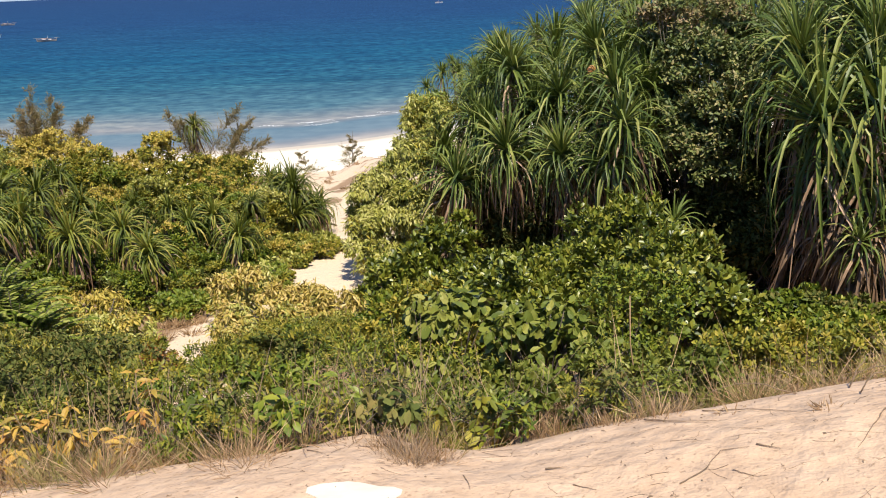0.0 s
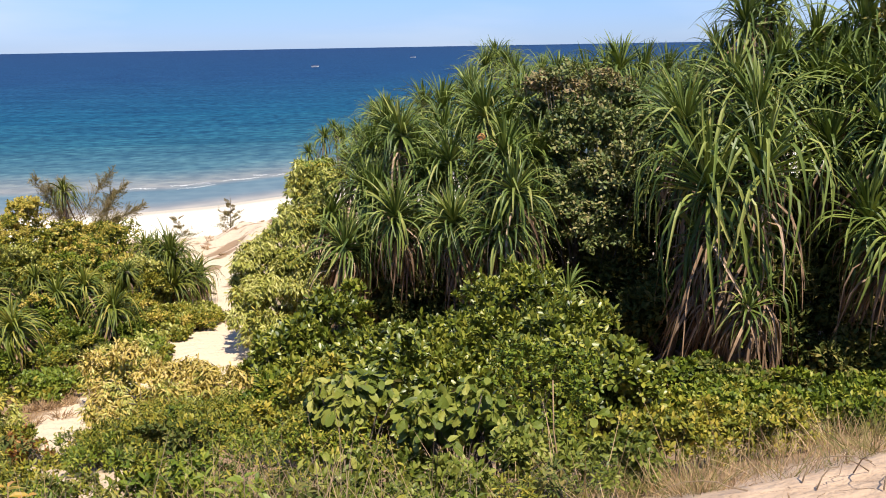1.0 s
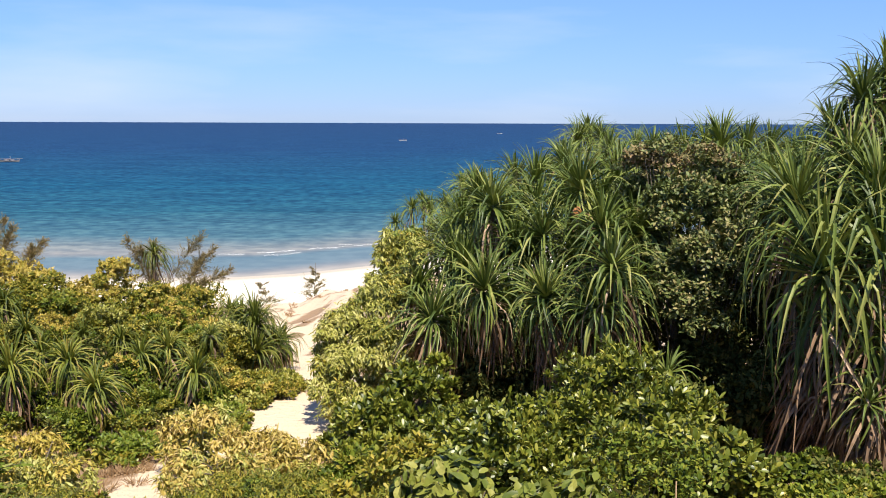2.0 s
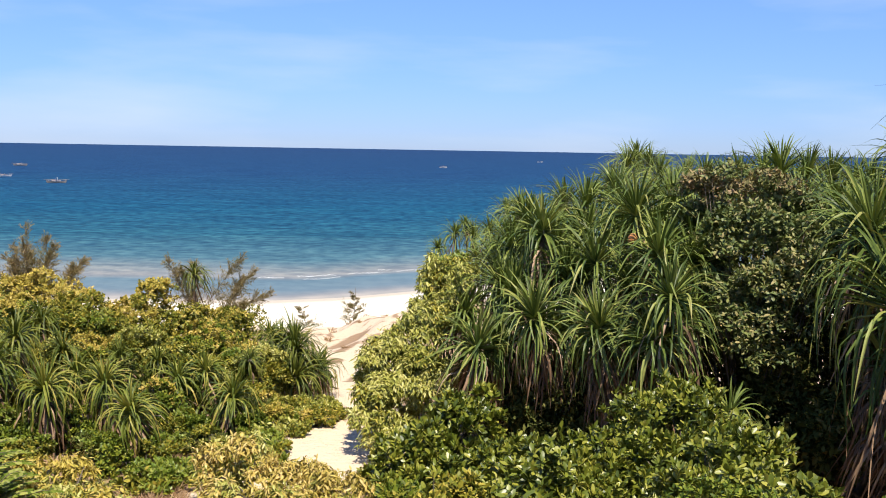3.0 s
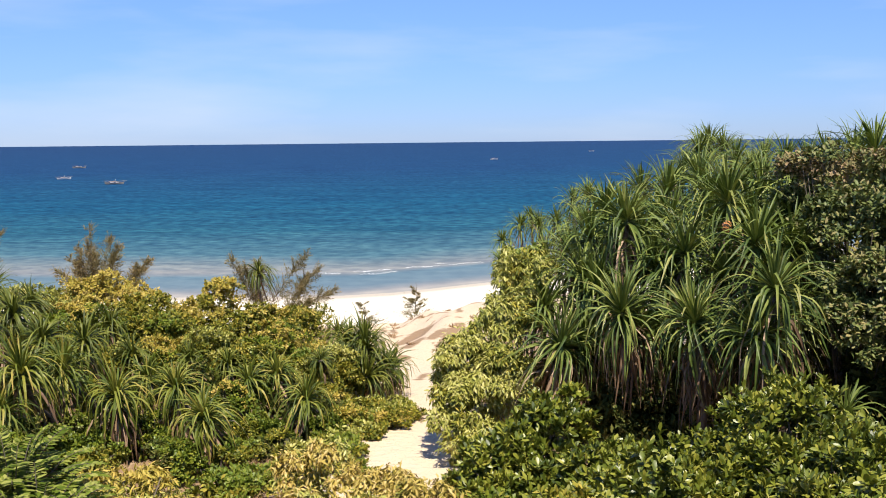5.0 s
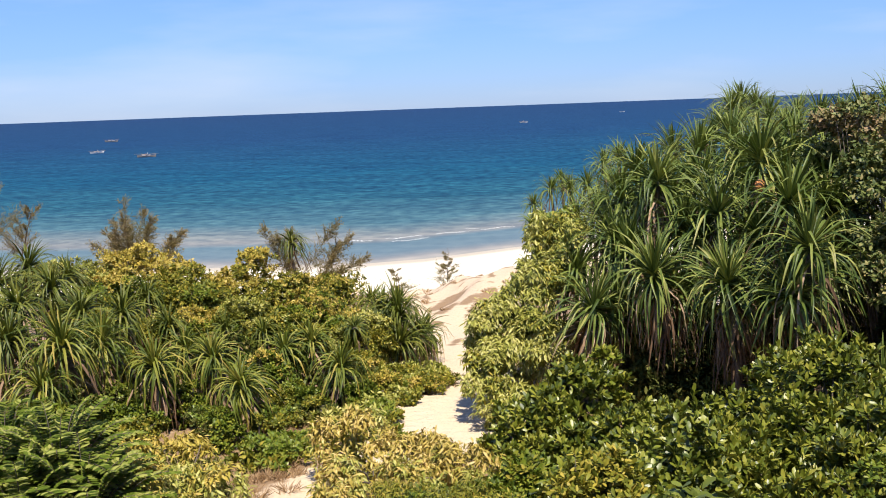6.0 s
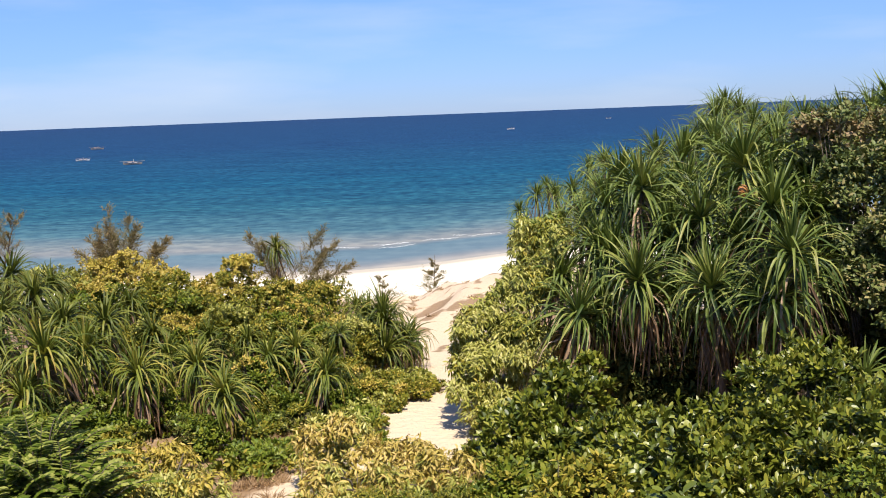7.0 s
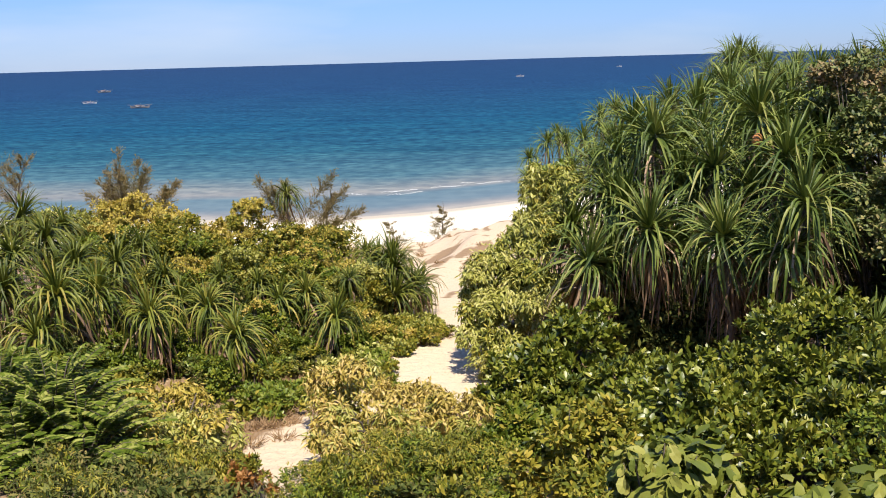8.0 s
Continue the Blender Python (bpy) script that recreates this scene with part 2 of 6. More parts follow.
    l.new(ruffled.outputs["Result"], chopped.inputs["A"])
    l.new(facet_light.outputs["Color"], chopped.inputs["B"])
    l.new(chopped.outputs["Result"], b.inputs["Base Color"])
    wm = n.new("ShaderNodeMapping")
    wm.inputs["Scale"].default_value = (0.42, 0.42, 1.0)
    l.new(geo.outputs["Position"], wm.inputs["Vector"])
    w1, w2 = n.new("ShaderNodeTexNoise"), n.new("ShaderNodeTexNoise")
    w1.inputs["Scale"].default_value, w1.inputs["Detail"].default_value = 1.6, 6.0
    w2.inputs["Scale"].default_value, w2.inputs["Detail"].default_value = 0.25, 5.0
    l.new(wm.outputs["Vector"], w1.inputs["Vector"])
    l.new(wm.outputs["Vector"], w2.inputs["Vector"])
    ws = n.new("ShaderNodeMath")
    ws.operation = "MULTIPLY_ADD"
    l.new(w2.outputs["Fac"], ws.inputs[0])
    ws.inputs[1].default_value = 3.0
    l.new(w1.outputs["Fac"], ws.inputs[2])
    bp = n.new("ShaderNodeBump")
    bp.inputs["Distance"].default_value = 1.1
    l.new(swell.outputs["Result"], bp.inputs["Strength"])
    l.new(ws.outputs[0], bp.inputs["Height"])
    l.new(bp.outputs["Normal"], b.inputs["Normal"])
    b.inputs["Roughness"].default_value, b.inputs["Specular IOR Level"].default_value = 0.6, 0.0
    gl, mix = n.new("ShaderNodeBsdfGlossy"), n.new("ShaderNodeMixShader")
    gl.inputs["Roughness"].default_value = 0.3
    l.new(bp.outputs["Normal"], gl.inputs["Normal"])
    mix.inputs["Fac"].default_value = 0.05
    l.new(b.outputs["BSDF"], mix.inputs[1])
    l.new(gl.outputs["BSDF"], mix.inputs[2])
    l.new(mix.outputs["Shader"], n["Material Output"].inputs["Surface"])
    return m


SAND, WATER = sand_material(), water_material()
BARK = rough_material("bark", (0.06, 0.048, 0.036), (0.17, 0.135, 0.10), 14.0, 0.85, 0.7)
TWIG = rough_material("dry_twig", (0.12, 0.08, 0.045), (0.30, 0.21, 0.13), 30.0, 0.85, 0.5, 0.003)
STRAW = leaf_material("straw", [(0.20, 0.13, 0.062), (0.34, 0.235, 0.12), (0.49, 0.37, 0.20)], 0.7, 0.2)
DEAD = leaf_material("dead_blade", [(0.11, 0.072, 0.04), (0.22, 0.15, 0.085), (0.36, 0.26, 0.155), (0.50, 0.40, 0.27)], 0.75, 0.15, per_object=True)
SKIRT = leaf_material("dry_skirt", [(0.10, 0.066, 0.037), (0.21, 0.142, 0.08), (0.38, 0.28, 0.17)], 0.75, 0.15)
BLADE = leaf_material("pandanus_blade", [(0.056, 0.092, 0.013), (0.108, 0.152, 0.019), (0.186, 0.226, 0.030), (0.320, 0.325, 0.065)], 0.48, 0.25, (0.36, 0.25, 0.06), True, spec=0.3)
BLADE_DARK = leaf_material("pandanus_blade_deep", [(0.050, 0.088, 0.018), (0.098, 0.152, 0.029), (0.172, 0.230, 0.048), (0.300, 0.340, 0.090)], 0.45, 0.15, (0.22, 0.20, 0.06), True, spec=0.26)
CROWN = leaf_material("far_blade", [(0.052, 0.092, 0.018), (0.112, 0.168, 0.032), (0.222, 0.280, 0.062)], 0.45, 0.15, spec=0.26)
CROWN_WARM = leaf_material("warm_far_blade", [(0.052, 0.080, 0.012), (0.104, 0.138, 0.018), (0.195, 0.218, 0.036)], 0.5, 0.2, spec=0.3)
GRASS = leaf_material("thin_grass", [(0.10, 0.11, 0.03), (0.19, 0.185, 0.055), (0.31, 0.27, 0.11)], 0.6, 0.2, spec=0.2)
GLOSSY = leaf_material("glossy_leaf", [(0.050, 0.086, 0.011), (0.095, 0.149, 0.014), (0.163, 0.217, 0.022), (0.271, 0.298, 0.036)], 0.45, 0.1, spec=0.2)
SHINY = leaf_material("shiny_leaf", [(0.046, 0.074, 0.010), (0.108, 0.150, 0.015), (0.190, 0.230, 0.025), (0.310, 0.322, 0.050)], 0.38, 0.08, spec=0.42)
OLIVE = leaf_material("olive_leaf", [(0.082, 0.111, 0.014), (0.156, 0.183, 0.020), (0.262, 0.265, 0.031), (0.389, 0.337, 0.052)], 0.5, 0.18, spec=0.25)
YELLOWGREEN = leaf_material("yellow_green_leaf", [(0.190, 0.230, 0.036), (0.310, 0.340, 0.060), (0.420, 0.440, 0.100), (0.560, 0.560, 0.190)], 0.45, 0.24, spec=0.35)
TAN = leaf_material("yellow_tan_leaf", [(0.230, 0.215, 0.036), (0.420, 0.356, 0.076), (0.545, 0.450, 0.125), (0.640, 0.520, 0.200)], 0.5, 0.18, spec=0.25)
GOLD = leaf_material("golden_leaf", [(0.300, 0.285, 0.042), (0.450, 0.385, 0.066), (0.560, 0.455, 0.125)], 0.5, 0.18, spec=0.25)
ORANGE = leaf_material("orange_leaf", [(0.22, 0.20, 0.035), (0.44, 0.30, 0.04), (0.54, 0.38, 0.07), (0.33, 0.14, 0.03)], 0.5, 0.18, per_object=True)
RUST = leaf_material("rust_red_leaf", [(0.20, 0.10, 0.035), (0.34, 0.17, 0.05), (0.42, 0.25, 0.09)], 0.55, 0.18, spec=0.2)
RUSTY = leaf_material("rusty_leaf", [(0.13, 0.14, 0.05), (0.22, 0.20, 0.08), (0.32, 0.23, 0.13)], 0.6, 0.15, spec=0.2)
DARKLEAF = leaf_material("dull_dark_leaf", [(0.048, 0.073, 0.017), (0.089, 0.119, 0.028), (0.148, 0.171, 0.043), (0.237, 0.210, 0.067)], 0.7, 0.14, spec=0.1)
VINE = leaf_material("creeper_leaf", [(0.052, 0.086, 0.022), (0.103, 0.146, 0.039), (0.172, 0.215, 0.060), (0.310, 0.292, 0.120)], 0.5, 0.14, spec=0.3)
PINNATE = leaf_material("feathery_leaf", [(0.062, 0.106, 0.014), (0.130, 0.188, 0.022), (0.340, 0.380, 0.100)], 0.65, 0.25, spec=0.05)
BROAD = leaf_material("broad_leaf", [(0.074, 0.109, 0.017), (0.142, 0.187, 0.028), (0.245, 0.273, 0.054)], 0.42, 0.14, spec=0.2)
BROAD_ONE = leaf_material("broad_rounded_leaf", [(0.072, 0.112, 0.014), (0.136, 0.182, 0.024), (0.218, 0.248, 0.042), (0.320, 0.335, 0.078)], 0.5, 0.12, per_object=True, spec=0.22)
BRIGHT = leaf_material("bright_leaf", [(0.109, 0.187, 0.020), (0.211, 0.281, 0.031), (0.296, 0.343, 0.062)], 0.38, 0.38)
NEEDLE = leaf_material("needle", [(0.14, 0.14, 0.042), (0.24, 0.212, 0.08), (0.36, 0.28, 0.14)], 0.6, 0.2)
FRUIT = rough_material("pandanus_fruit", (0.40, 0.14, 0.035), (0.50, 0.23, 0.07), 40.0, 0.55, 0.8, 0.01)
FOAM = rough_material("foam", (0.55, 0.56, 0.56), (0.78, 0.78, 0.77), 3.0, 0.7, 0.4, 0.03)
GLARE = rough_material("glaring_sand", (0.60, 0.50, 0.38), (0.74, 0.65, 0.53), 9.0, 0.85, 0.4)
HULL = rough_material("painted_hull", (0.14, 0.13, 0.13), (0.30, 0.26, 0.24), 1.5, 0.6, 0.2)
WHITE = rough_material("white_paint", (0.52, 0.48, 0.47), (0.68, 0.64, 0.62), 2.0, 0.5, 0.1)
RED = rough_material("faded_red_paint", (0.42, 0.24, 0.2), (0.55, 0.34, 0.28), 2.0, 0.6, 0.1)


# ---- mesh helpers ----
def mesh_from(name, verts, faces, mat, along=None):
    me = bpy.data.meshes.new(name)
    me.from_pydata(verts, [], faces)
    me.materials.append(mat)
    if along is not None:
        a = me.attributes.new("along", "FLOAT", "POINT")
        a.data.foreach_set("value", np.asarray(along, dtype=np.float32))
    me.update()
    return me


def quick_mesh(name, verts, tris, mat):
    """A large triangle mesh from numpy arrays."""
    me = bpy.data.meshes.new(name)
    v, f = np.ascontiguousarray(verts, dtype=np.float32), np.ascontiguousarray(tris, dtype=np.int32)
    me.vertices.add(len(v))
    me.vertices.foreach_set("co", v.ravel())
    me.loops.add(f.size)
    me.loops.foreach_set("vertex_index", f.ravel())
    me.polygons.add(len(f))
    me.polygons.foreach_set("loop_start", np.arange(0, f.size, 3, dtype=np.int32))
    me.update(calc_edges=True)
    me.materials.append(mat)
    return me


def part(name, me, parent, label="", m=None, kind=""):
    ob = new(name, me)
    ob.parent = parent
    if m is not None:
        ob.matrix_basis = m
    if label or kind:
        tagged(ob, label, kind=kind)
    return ob


def thing(name, place, label, category, group="", kind=""):
    ob = new(name)
    ob.empty_display_size = 0.1
    ob.location = place
    return tagged(ob, label, category, group, kind)


def unit(v):
    return v / np.maximum(np.linalg.norm(v, axis=-1, keepdims=True), 1e-9)


def leaf_shape(width, fold=0.12, droop=0.15, tip=0.35, fine=True, low=0.85):
    """A leaf one unit long along y, with a folded midrib."""
    w = width / 2
    if fine:
        v = [(0, 0, 0), (-w * low, 0.3, fold * w * 2), (0, 0.3, 0), (w * low, 0.3, fold * w * 2),
             (-w, 0.6, fold * w * 2 - droop * 0.35), (0, 0.6, -droop * 0.35), (w, 0.6, fold * w * 2 - droop * 0.35),
             (-w * tip, 0.88, -droop * 0.8), (w * tip, 0.88, -droop * 0.8), (0, 1, -droop)]
        f = [(0, 2, 1), (0, 3, 2), (1, 2, 5), (1, 5, 4), (2, 3, 6), (2, 6, 5), (4, 5, 7), (5, 8, 7), (5, 6, 8), (7, 8, 9)]
    else:
        v = [(0, 0, 0), (-w, 0.5, fold * w), (0, 0.5, -droop * 0.3), (w, 0.5, fold * w), (0, 1, -droop)]
        f = [(0, 2, 1), (0, 3, 2), (1, 2, 4), (2, 3, 4)]
    return np.array(v, dtype=float), np.array(f)


def scatter(name, shape, at, along, normal, size, mat):
    """Many leaves in one mesh: places, axes, facing and lengths as arrays."""
    v, f = shape
    y = unit(along)
    x = unit(np.cross(y, normal))
    z = np.cross(x, y)
    n = len(at)
    pts = at[:, None, :] + size[:, None, None] * (v[None, :, 0:1] * x[:, None, :] + v[None, :, 1:2] * y[:, None, :] + v[None, :, 2:3] * z[:, None, :])
    tris = f[None, :, :] + (np.arange(n) * len(v))[:, None, None]
    return quick_mesh(name, pts.reshape(-1, 3), tris.reshape(-1, 3), mat)


def tube(points, radii, sides=6):
    """Verts and triangles of a tapered tube along points."""
    p = np.asarray(points, dtype=float)
    r = np.broadcast_to(np.asarray(radii, dtype=float), (len(p),))
    t = unit(np.gradient(p, axis=0))
    ref = np.where(np.abs(t[:, 2:3]) > 0.9, np.array([[1.0, 0, 0]]), np.array([[0, 0, 1.0]]))
    a = unit(np.cross(t, ref))
    b = np.cross(t, a)
    ang = np.arange(sides) / sides * 2 * np.pi
    ring = p[:, None, :] + r[:, None, None] * (np.cos(ang)[None, :, None] * a[:, None, :] + np.sin(ang)[None, :, None] * b[:, None, :])
    v = ring.reshape(-1, 3)
    tris = []
    for i in range(len(p) - 1):
        for k in range(sides):
            q, s = i * sides + k, i * sides + (k + 1) % sides
            tris += [(q, s, q + sides), (s, s + sides, q + sides)]
    for k in range(1, sides - 1):
        tris += [(0, k + 1, k), (len(v) - sides, len(v) - sides + k, len(v) - sides + k + 1)]
    return v, np.array(tris)


def tubes_mesh(name, list_of, mat):
    vs, fs, n = [], [], 0
    for v, f in list_of:
        vs.append(v)
        fs.append(f + n)
        n += len(v)
    return quick_mesh(name, np.vstack(vs), np.vstack(fs), mat)


def bend(a, b, sag, k=6, wob=0.0):
    """A curved line from a to b."""
    a, b = np.asarray(a, dtype=float), np.asarray(b, dtype=float)
    s = np.linspace(0, 1, k)[:, None]
    line = a + (b - a) * s
    line[:, 2] += sag * np.sin(np.pi * s[:, 0])
    if wob:
        line[1:-1] += rng.normal(0, wob, (k - 2, 3))
    return line


# ---- ground ----
PROFILE_Y = [-400, -30, 0, 2.9, 3.4, 4.2, 5.2, 7, 10, 13, 16, 22, 28, 34, 37, 41, 46, 52, 58, 66, 74, 90, 150, 400, 5000]
PROFILE_Z = [9.9, 9.9, 9.72, 9.62, 9.5, 9.1, 8.65, 8.0, 7.25, 6.85, 6.65, 6.1, 5.55, 4.85, 4.5, 3.35, 2.0, 1.15, 0.75, 0.42, 0.0, -0.8, -3, -9, -9]


def ground(x, y):
    x, y = np.asarray(x, dtype=float), np.asarray(y, dtype=float)
    lip = (0.10 * np.clip(x - 0.6, 0, 3.0) + 0.16 * np.exp(-((x + 0.42) / 0.2) ** 2) - 0.07 * np.exp(-((x - 0.12) / 0.25) ** 2)) * np.clip(1 - (y - 4.0) / 6.0, 0, 1) * np.clip((y + 3) / 3, 0, 1)
    shore = np.interp(x, [-60, -24, -13, -8.6, -1.3, 10, 60], [-5.5, -5.0, -4.4, -2.7, 2.8, 9.0, 30.0]) * np.clip((y - 50) / 14, 0, 1)
    z = np.interp(y - lip - shore, PROFILE_Y, PROFILE_Z)
    near = np.clip(1 - (y - 3.0) / 5.0, 0, 1) * np.clip((y + 20) / 15, 0, 1)
    z = z + near * np.interp(x, [-3, -1.4, -1, -0.4, 0, 0.4, 1, 1.5, 3, 4], [-0.26, -0.13, -0.07, -0.045, -0.015, 0.025, 0.085, 0.145, 0.42, 0.52])
    mid = np.exp(-((y - 30) / 9.0) ** 2)
    z = z + mid * (0.12 * np.sin(x * 1.5 + y * 0.35) + 0.09 * np.sin(x * 3.3 - y * 0.5))
    ridge = np.interp(x, [-8, -5.4, -4.1, -2.75, -1.3, 1.0, 4.0], [-0.4, -0.26, -0.05, 0.32, 0.72, 1.0, 0.6])
    z = z + (ridge + 0.05 * np.sin(x * 3.1 + 0.7 * y) + 0.03 * np.sin(x * 7.7 - 1.3 * y)) * np.exp(-((y - 35) / 4.2) ** 2)
    dune = np.clip(1 - np.abs(y - 2.0) / 5.0, 0, 1)
    z = z + dune * (0.018 * np.sin(x * 3.1 + 1.3 * y) + 0.007 * np.sin(x * 6.7 - 4.1 * y) * np.sin(x * 2.3 + 5.0 * y) + 0.005 * np.sin(x * 15 + 3 * y) * np.sin(11 * y - 4 * x))
    return z


def gz(x, y):
    return float(ground(x, y))


def spread(values):
    return np.array(sorted(set(np.round(values, 4))))


gx = spread(np.concatenate([[-3000, -1200, -500, -200, -100, -60, -40, -30], np.arange(-24, 16, 0.25), np.arange(-6.5, 3.2, 0.08), [20, 30, 45, 70, 120, 300, 900, 3000]]))
gy = spread(np.concatenate([[-3000, -400, -120, -40, -15, -6, -2], np.arange(0, 4.6, 0.07), np.arange(4.6, 42, 0.3), np.arange(42, 92, 1.2), [100, 130, 200, 400]]))
GX, GY = np.meshgrid(gx, gy)
GZ = ground(GX, GY)
nx, ny = len(gx), len(gy)
idx = np.arange(nx * ny).reshape(ny, nx)
quads = np.stack([idx[:-1, :-1], idx[:-1, 1:], idx[1:, 1:], idx[1:, :-1]], -1).reshape(-1, 4)
gtris = np.vstack([quads[:, [0, 1, 2]], quads[:, [0, 2, 3]]])
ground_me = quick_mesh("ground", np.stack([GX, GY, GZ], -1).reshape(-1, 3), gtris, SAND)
ground_me.polygons.foreach_set("use_smooth", np.ones(len(ground_me.polygons), dtype=bool))
# leaf litter lies under the plants and in dry mats beside the path
lit = np.zeros_like(GX)
for cx, cy, rx, ry, amount in ((-3.95, 10.9, 0.3, 0.9, 0.7), (-2.9, 16.6, 0.8, 0.4, 0.5), (-3.9, 12.4, 0.5, 0.8, 0.6), (-2.85, 9.7, 0.12, 0.3, 0.5), (-2.3, 26.0, 0.4, 1.2, 0.4)):
    lit = np.maximum(lit, amount * np.exp(-((GX - cx) / rx) ** 2 - ((GY - cy) / ry) ** 2) * 1.2)
# dark streaks of dry litter down the far dune
for ax_, ay_, bx_, by_, wide, amount in ((-3.69, 28.25, -3.34, 31.5, 0.26, 1.1), (-2.74, 28.2, -2.55, 29.2, 0.22, 1.1), (-4.96, 35.05, -4.14, 31.05, 0.18, 0.8),
                                         (-3.3, 29.6, -3.1, 31.6, 0.24, 1.1), (-3.3, 26.4, -3.1, 28.4, 0.2, 1.1), (-2.3, 28.6, -2.05, 30.2, 0.2, 1.1), (-2.5, 27.0, -2.35, 28.2, 0.14, 1.0), (-3.35, 23.4, -3.1, 24.6, 0.16, 1.0), (-4.4, 33.6, -3.7, 34.6, 0.2, 1.0), (-3.0, 34.4, -1.6, 35.4, 0.16, 1.0), (-2.84, 31.75, -2.1, 31.3, 0.12, 0.7), (-3.97, 30.15, -3.86, 30.7, 0.1, 0.6),
                                         (-3.24, 24.7, -2.91, 24.1, 0.12, 0.55), (-2.48, 21.05, -2.42, 22.0, 0.2, 0.7), (-2.65, 27.4, -2.55, 26.9, 0.1, 0.6),
                                         (-3.74, 30.9, -3.52, 31.35, 0.1, 0.6)):
    ux, uy = bx_ - ax_, by_ - ay_
    s_ = np.clip(((GX - ax_) * ux + (GY - ay_) * uy) / (ux * ux + uy * uy), 0, 1)
    gap = np.hypot(GX - ax_ - s_ * ux, (GY - ay_ - s_ * uy) * 0.6)
    lit = np.maximum(lit, amount * np.exp(-(gap / wide) ** 2))
spots = np.random.default_rng(61)
for _ in range(36):
    px_, py_ = spots.uniform(-6.2, -1.0), spots.uniform(25.5, 37.5)
    lean_ = spots.normal(0.12, 0.06)
    away_x, away_y = GX - px_ - lean_ * (GY - py_), GY - py_
    lit = np.maximum(lit, spots.uniform(0.5, 0.95) * np.exp(-(away_x / spots.uniform(0.06, 0.16)) ** 2 - (away_y / spots.uniform(0.25, 1.0)) ** 2))
path_x = np.interp(GY, [3, 8, 10, 12, 14.5, 17, 22, 30, 36], [-2.4, -2.8, -3.05, -2.75, -2.0, -2.1, -2.8, -3.2, -3.0])
path_w = np.interp(GY, [3, 8, 10, 12.3, 13.4, 14.5, 17, 22, 30, 36, 40], [0.3, 0.55, 0.6, 0.35, 0.6, 0.85, 0.6, 0.8, 2.0, 3.5, 9.0])
away = np.clip((np.abs(GX - path_x) - path_w) / 0.5, 0, 1) * np.clip((GY - 3.75 - 0.35 * np.clip(GX - 0.3, 0, 1.2)) / 0.6, 0, 1) * np.clip((38 - GY) / 4, 0, 1)
behind = np.clip((GX - 0.2) / 1.0, 0, 1) * np.clip((GY - 16.5) / 1.5, 0, 1)
lit = np.maximum(lit, 0.75 * away * (1 - behind))
at_ = ground_me.attributes.new("litter", "FLOAT", "POINT")
at_.data.foreach_set("value", lit.ravel().astype(np.float32))
tagged(new("ground", ground_me), "pale sandy dune sloping down to a white beach", "ground", kind="structure")

sea_x = np.array([-4800, -1200, -300, -100, -40, 0, 40, 100, 300, 1200, 4800])
sea_y = np.array([60, 80, 100, 140, 200, 300, 500, 900, 1600, 2800, 4900])
SX, SY = np.meshgrid(sea_x, sea_y)
si = np.arange(SX.size).reshape(SX.shape)
sq = np.stack([si[:-1, :-1], si[:-1, 1:], si[1:, 1:], si[1:, :-1]], -1).reshape(-1, 4)
sea_me = quick_mesh("sea", np.stack([SX, SY, np.zeros_like(SX)], -1).reshape(-1, 3), np.vstack([sq[:, [0, 1, 2]], sq[:, [0, 2, 3]]]), WATER)
tagged(new("water", sea_me), "blue rippled sea paling to teal near the shore", "sea", kind="structure")


def foam_line(x0, x1, y, slope, width, seed):
    r = np.random.default_rng(seed)
    k = 40
    xs = np.linspace(x0, x1, k)
    mid = y + slope * (xs - x0) + 0.3 * np.sin(xs * 2.3 + seed) + r.normal(0, 0.22, k)
    half = 0.55 * width * np.sin(np.pi * np.linspace(0.02, 0.98, k)) ** 0.6 * r.uniform(0.0, 1.0, k) ** 2
    v = np.vstack([np.stack([xs, mid - half, np.full(k, 0.02)], -1), np.stack([xs, mid, np.full(k, 0.035)], -1), np.stack([xs, mid + half, np.full(k, 0.02)], -1)])
    tr = []
    for i in range(k - 1):
        for a in (0, k):
            tr += [(a + i, a + i + 1, a + k + i + 1), (a + i, a + k + i + 1, a + k + i)]
    tagged(new("wave_crest", quick_mesh("wave_crest", v, np.array(tr), FOAM)), "thin broken line of white foam on a small wave", "wave", "waves near the shore")


foam_line(-16.6, -14.4, 81.2, 0.25, 0.5, 1)
foam_line(-13.5, -10.3, 82.5, 0.36, 0.7, 2)
foam_line(-9.4, -6.4, 84.8, 0.5, 0.6, 3)
foam_line(-5.6, -2.6, 87.2, 0.55, 0.45, 4)
foam_line(-12.6, -9.8, 80.4, 0.8, 0.35, 5)
foam_line(-7.0, -5.8, 87.6, 0.6, 0.4, 6)


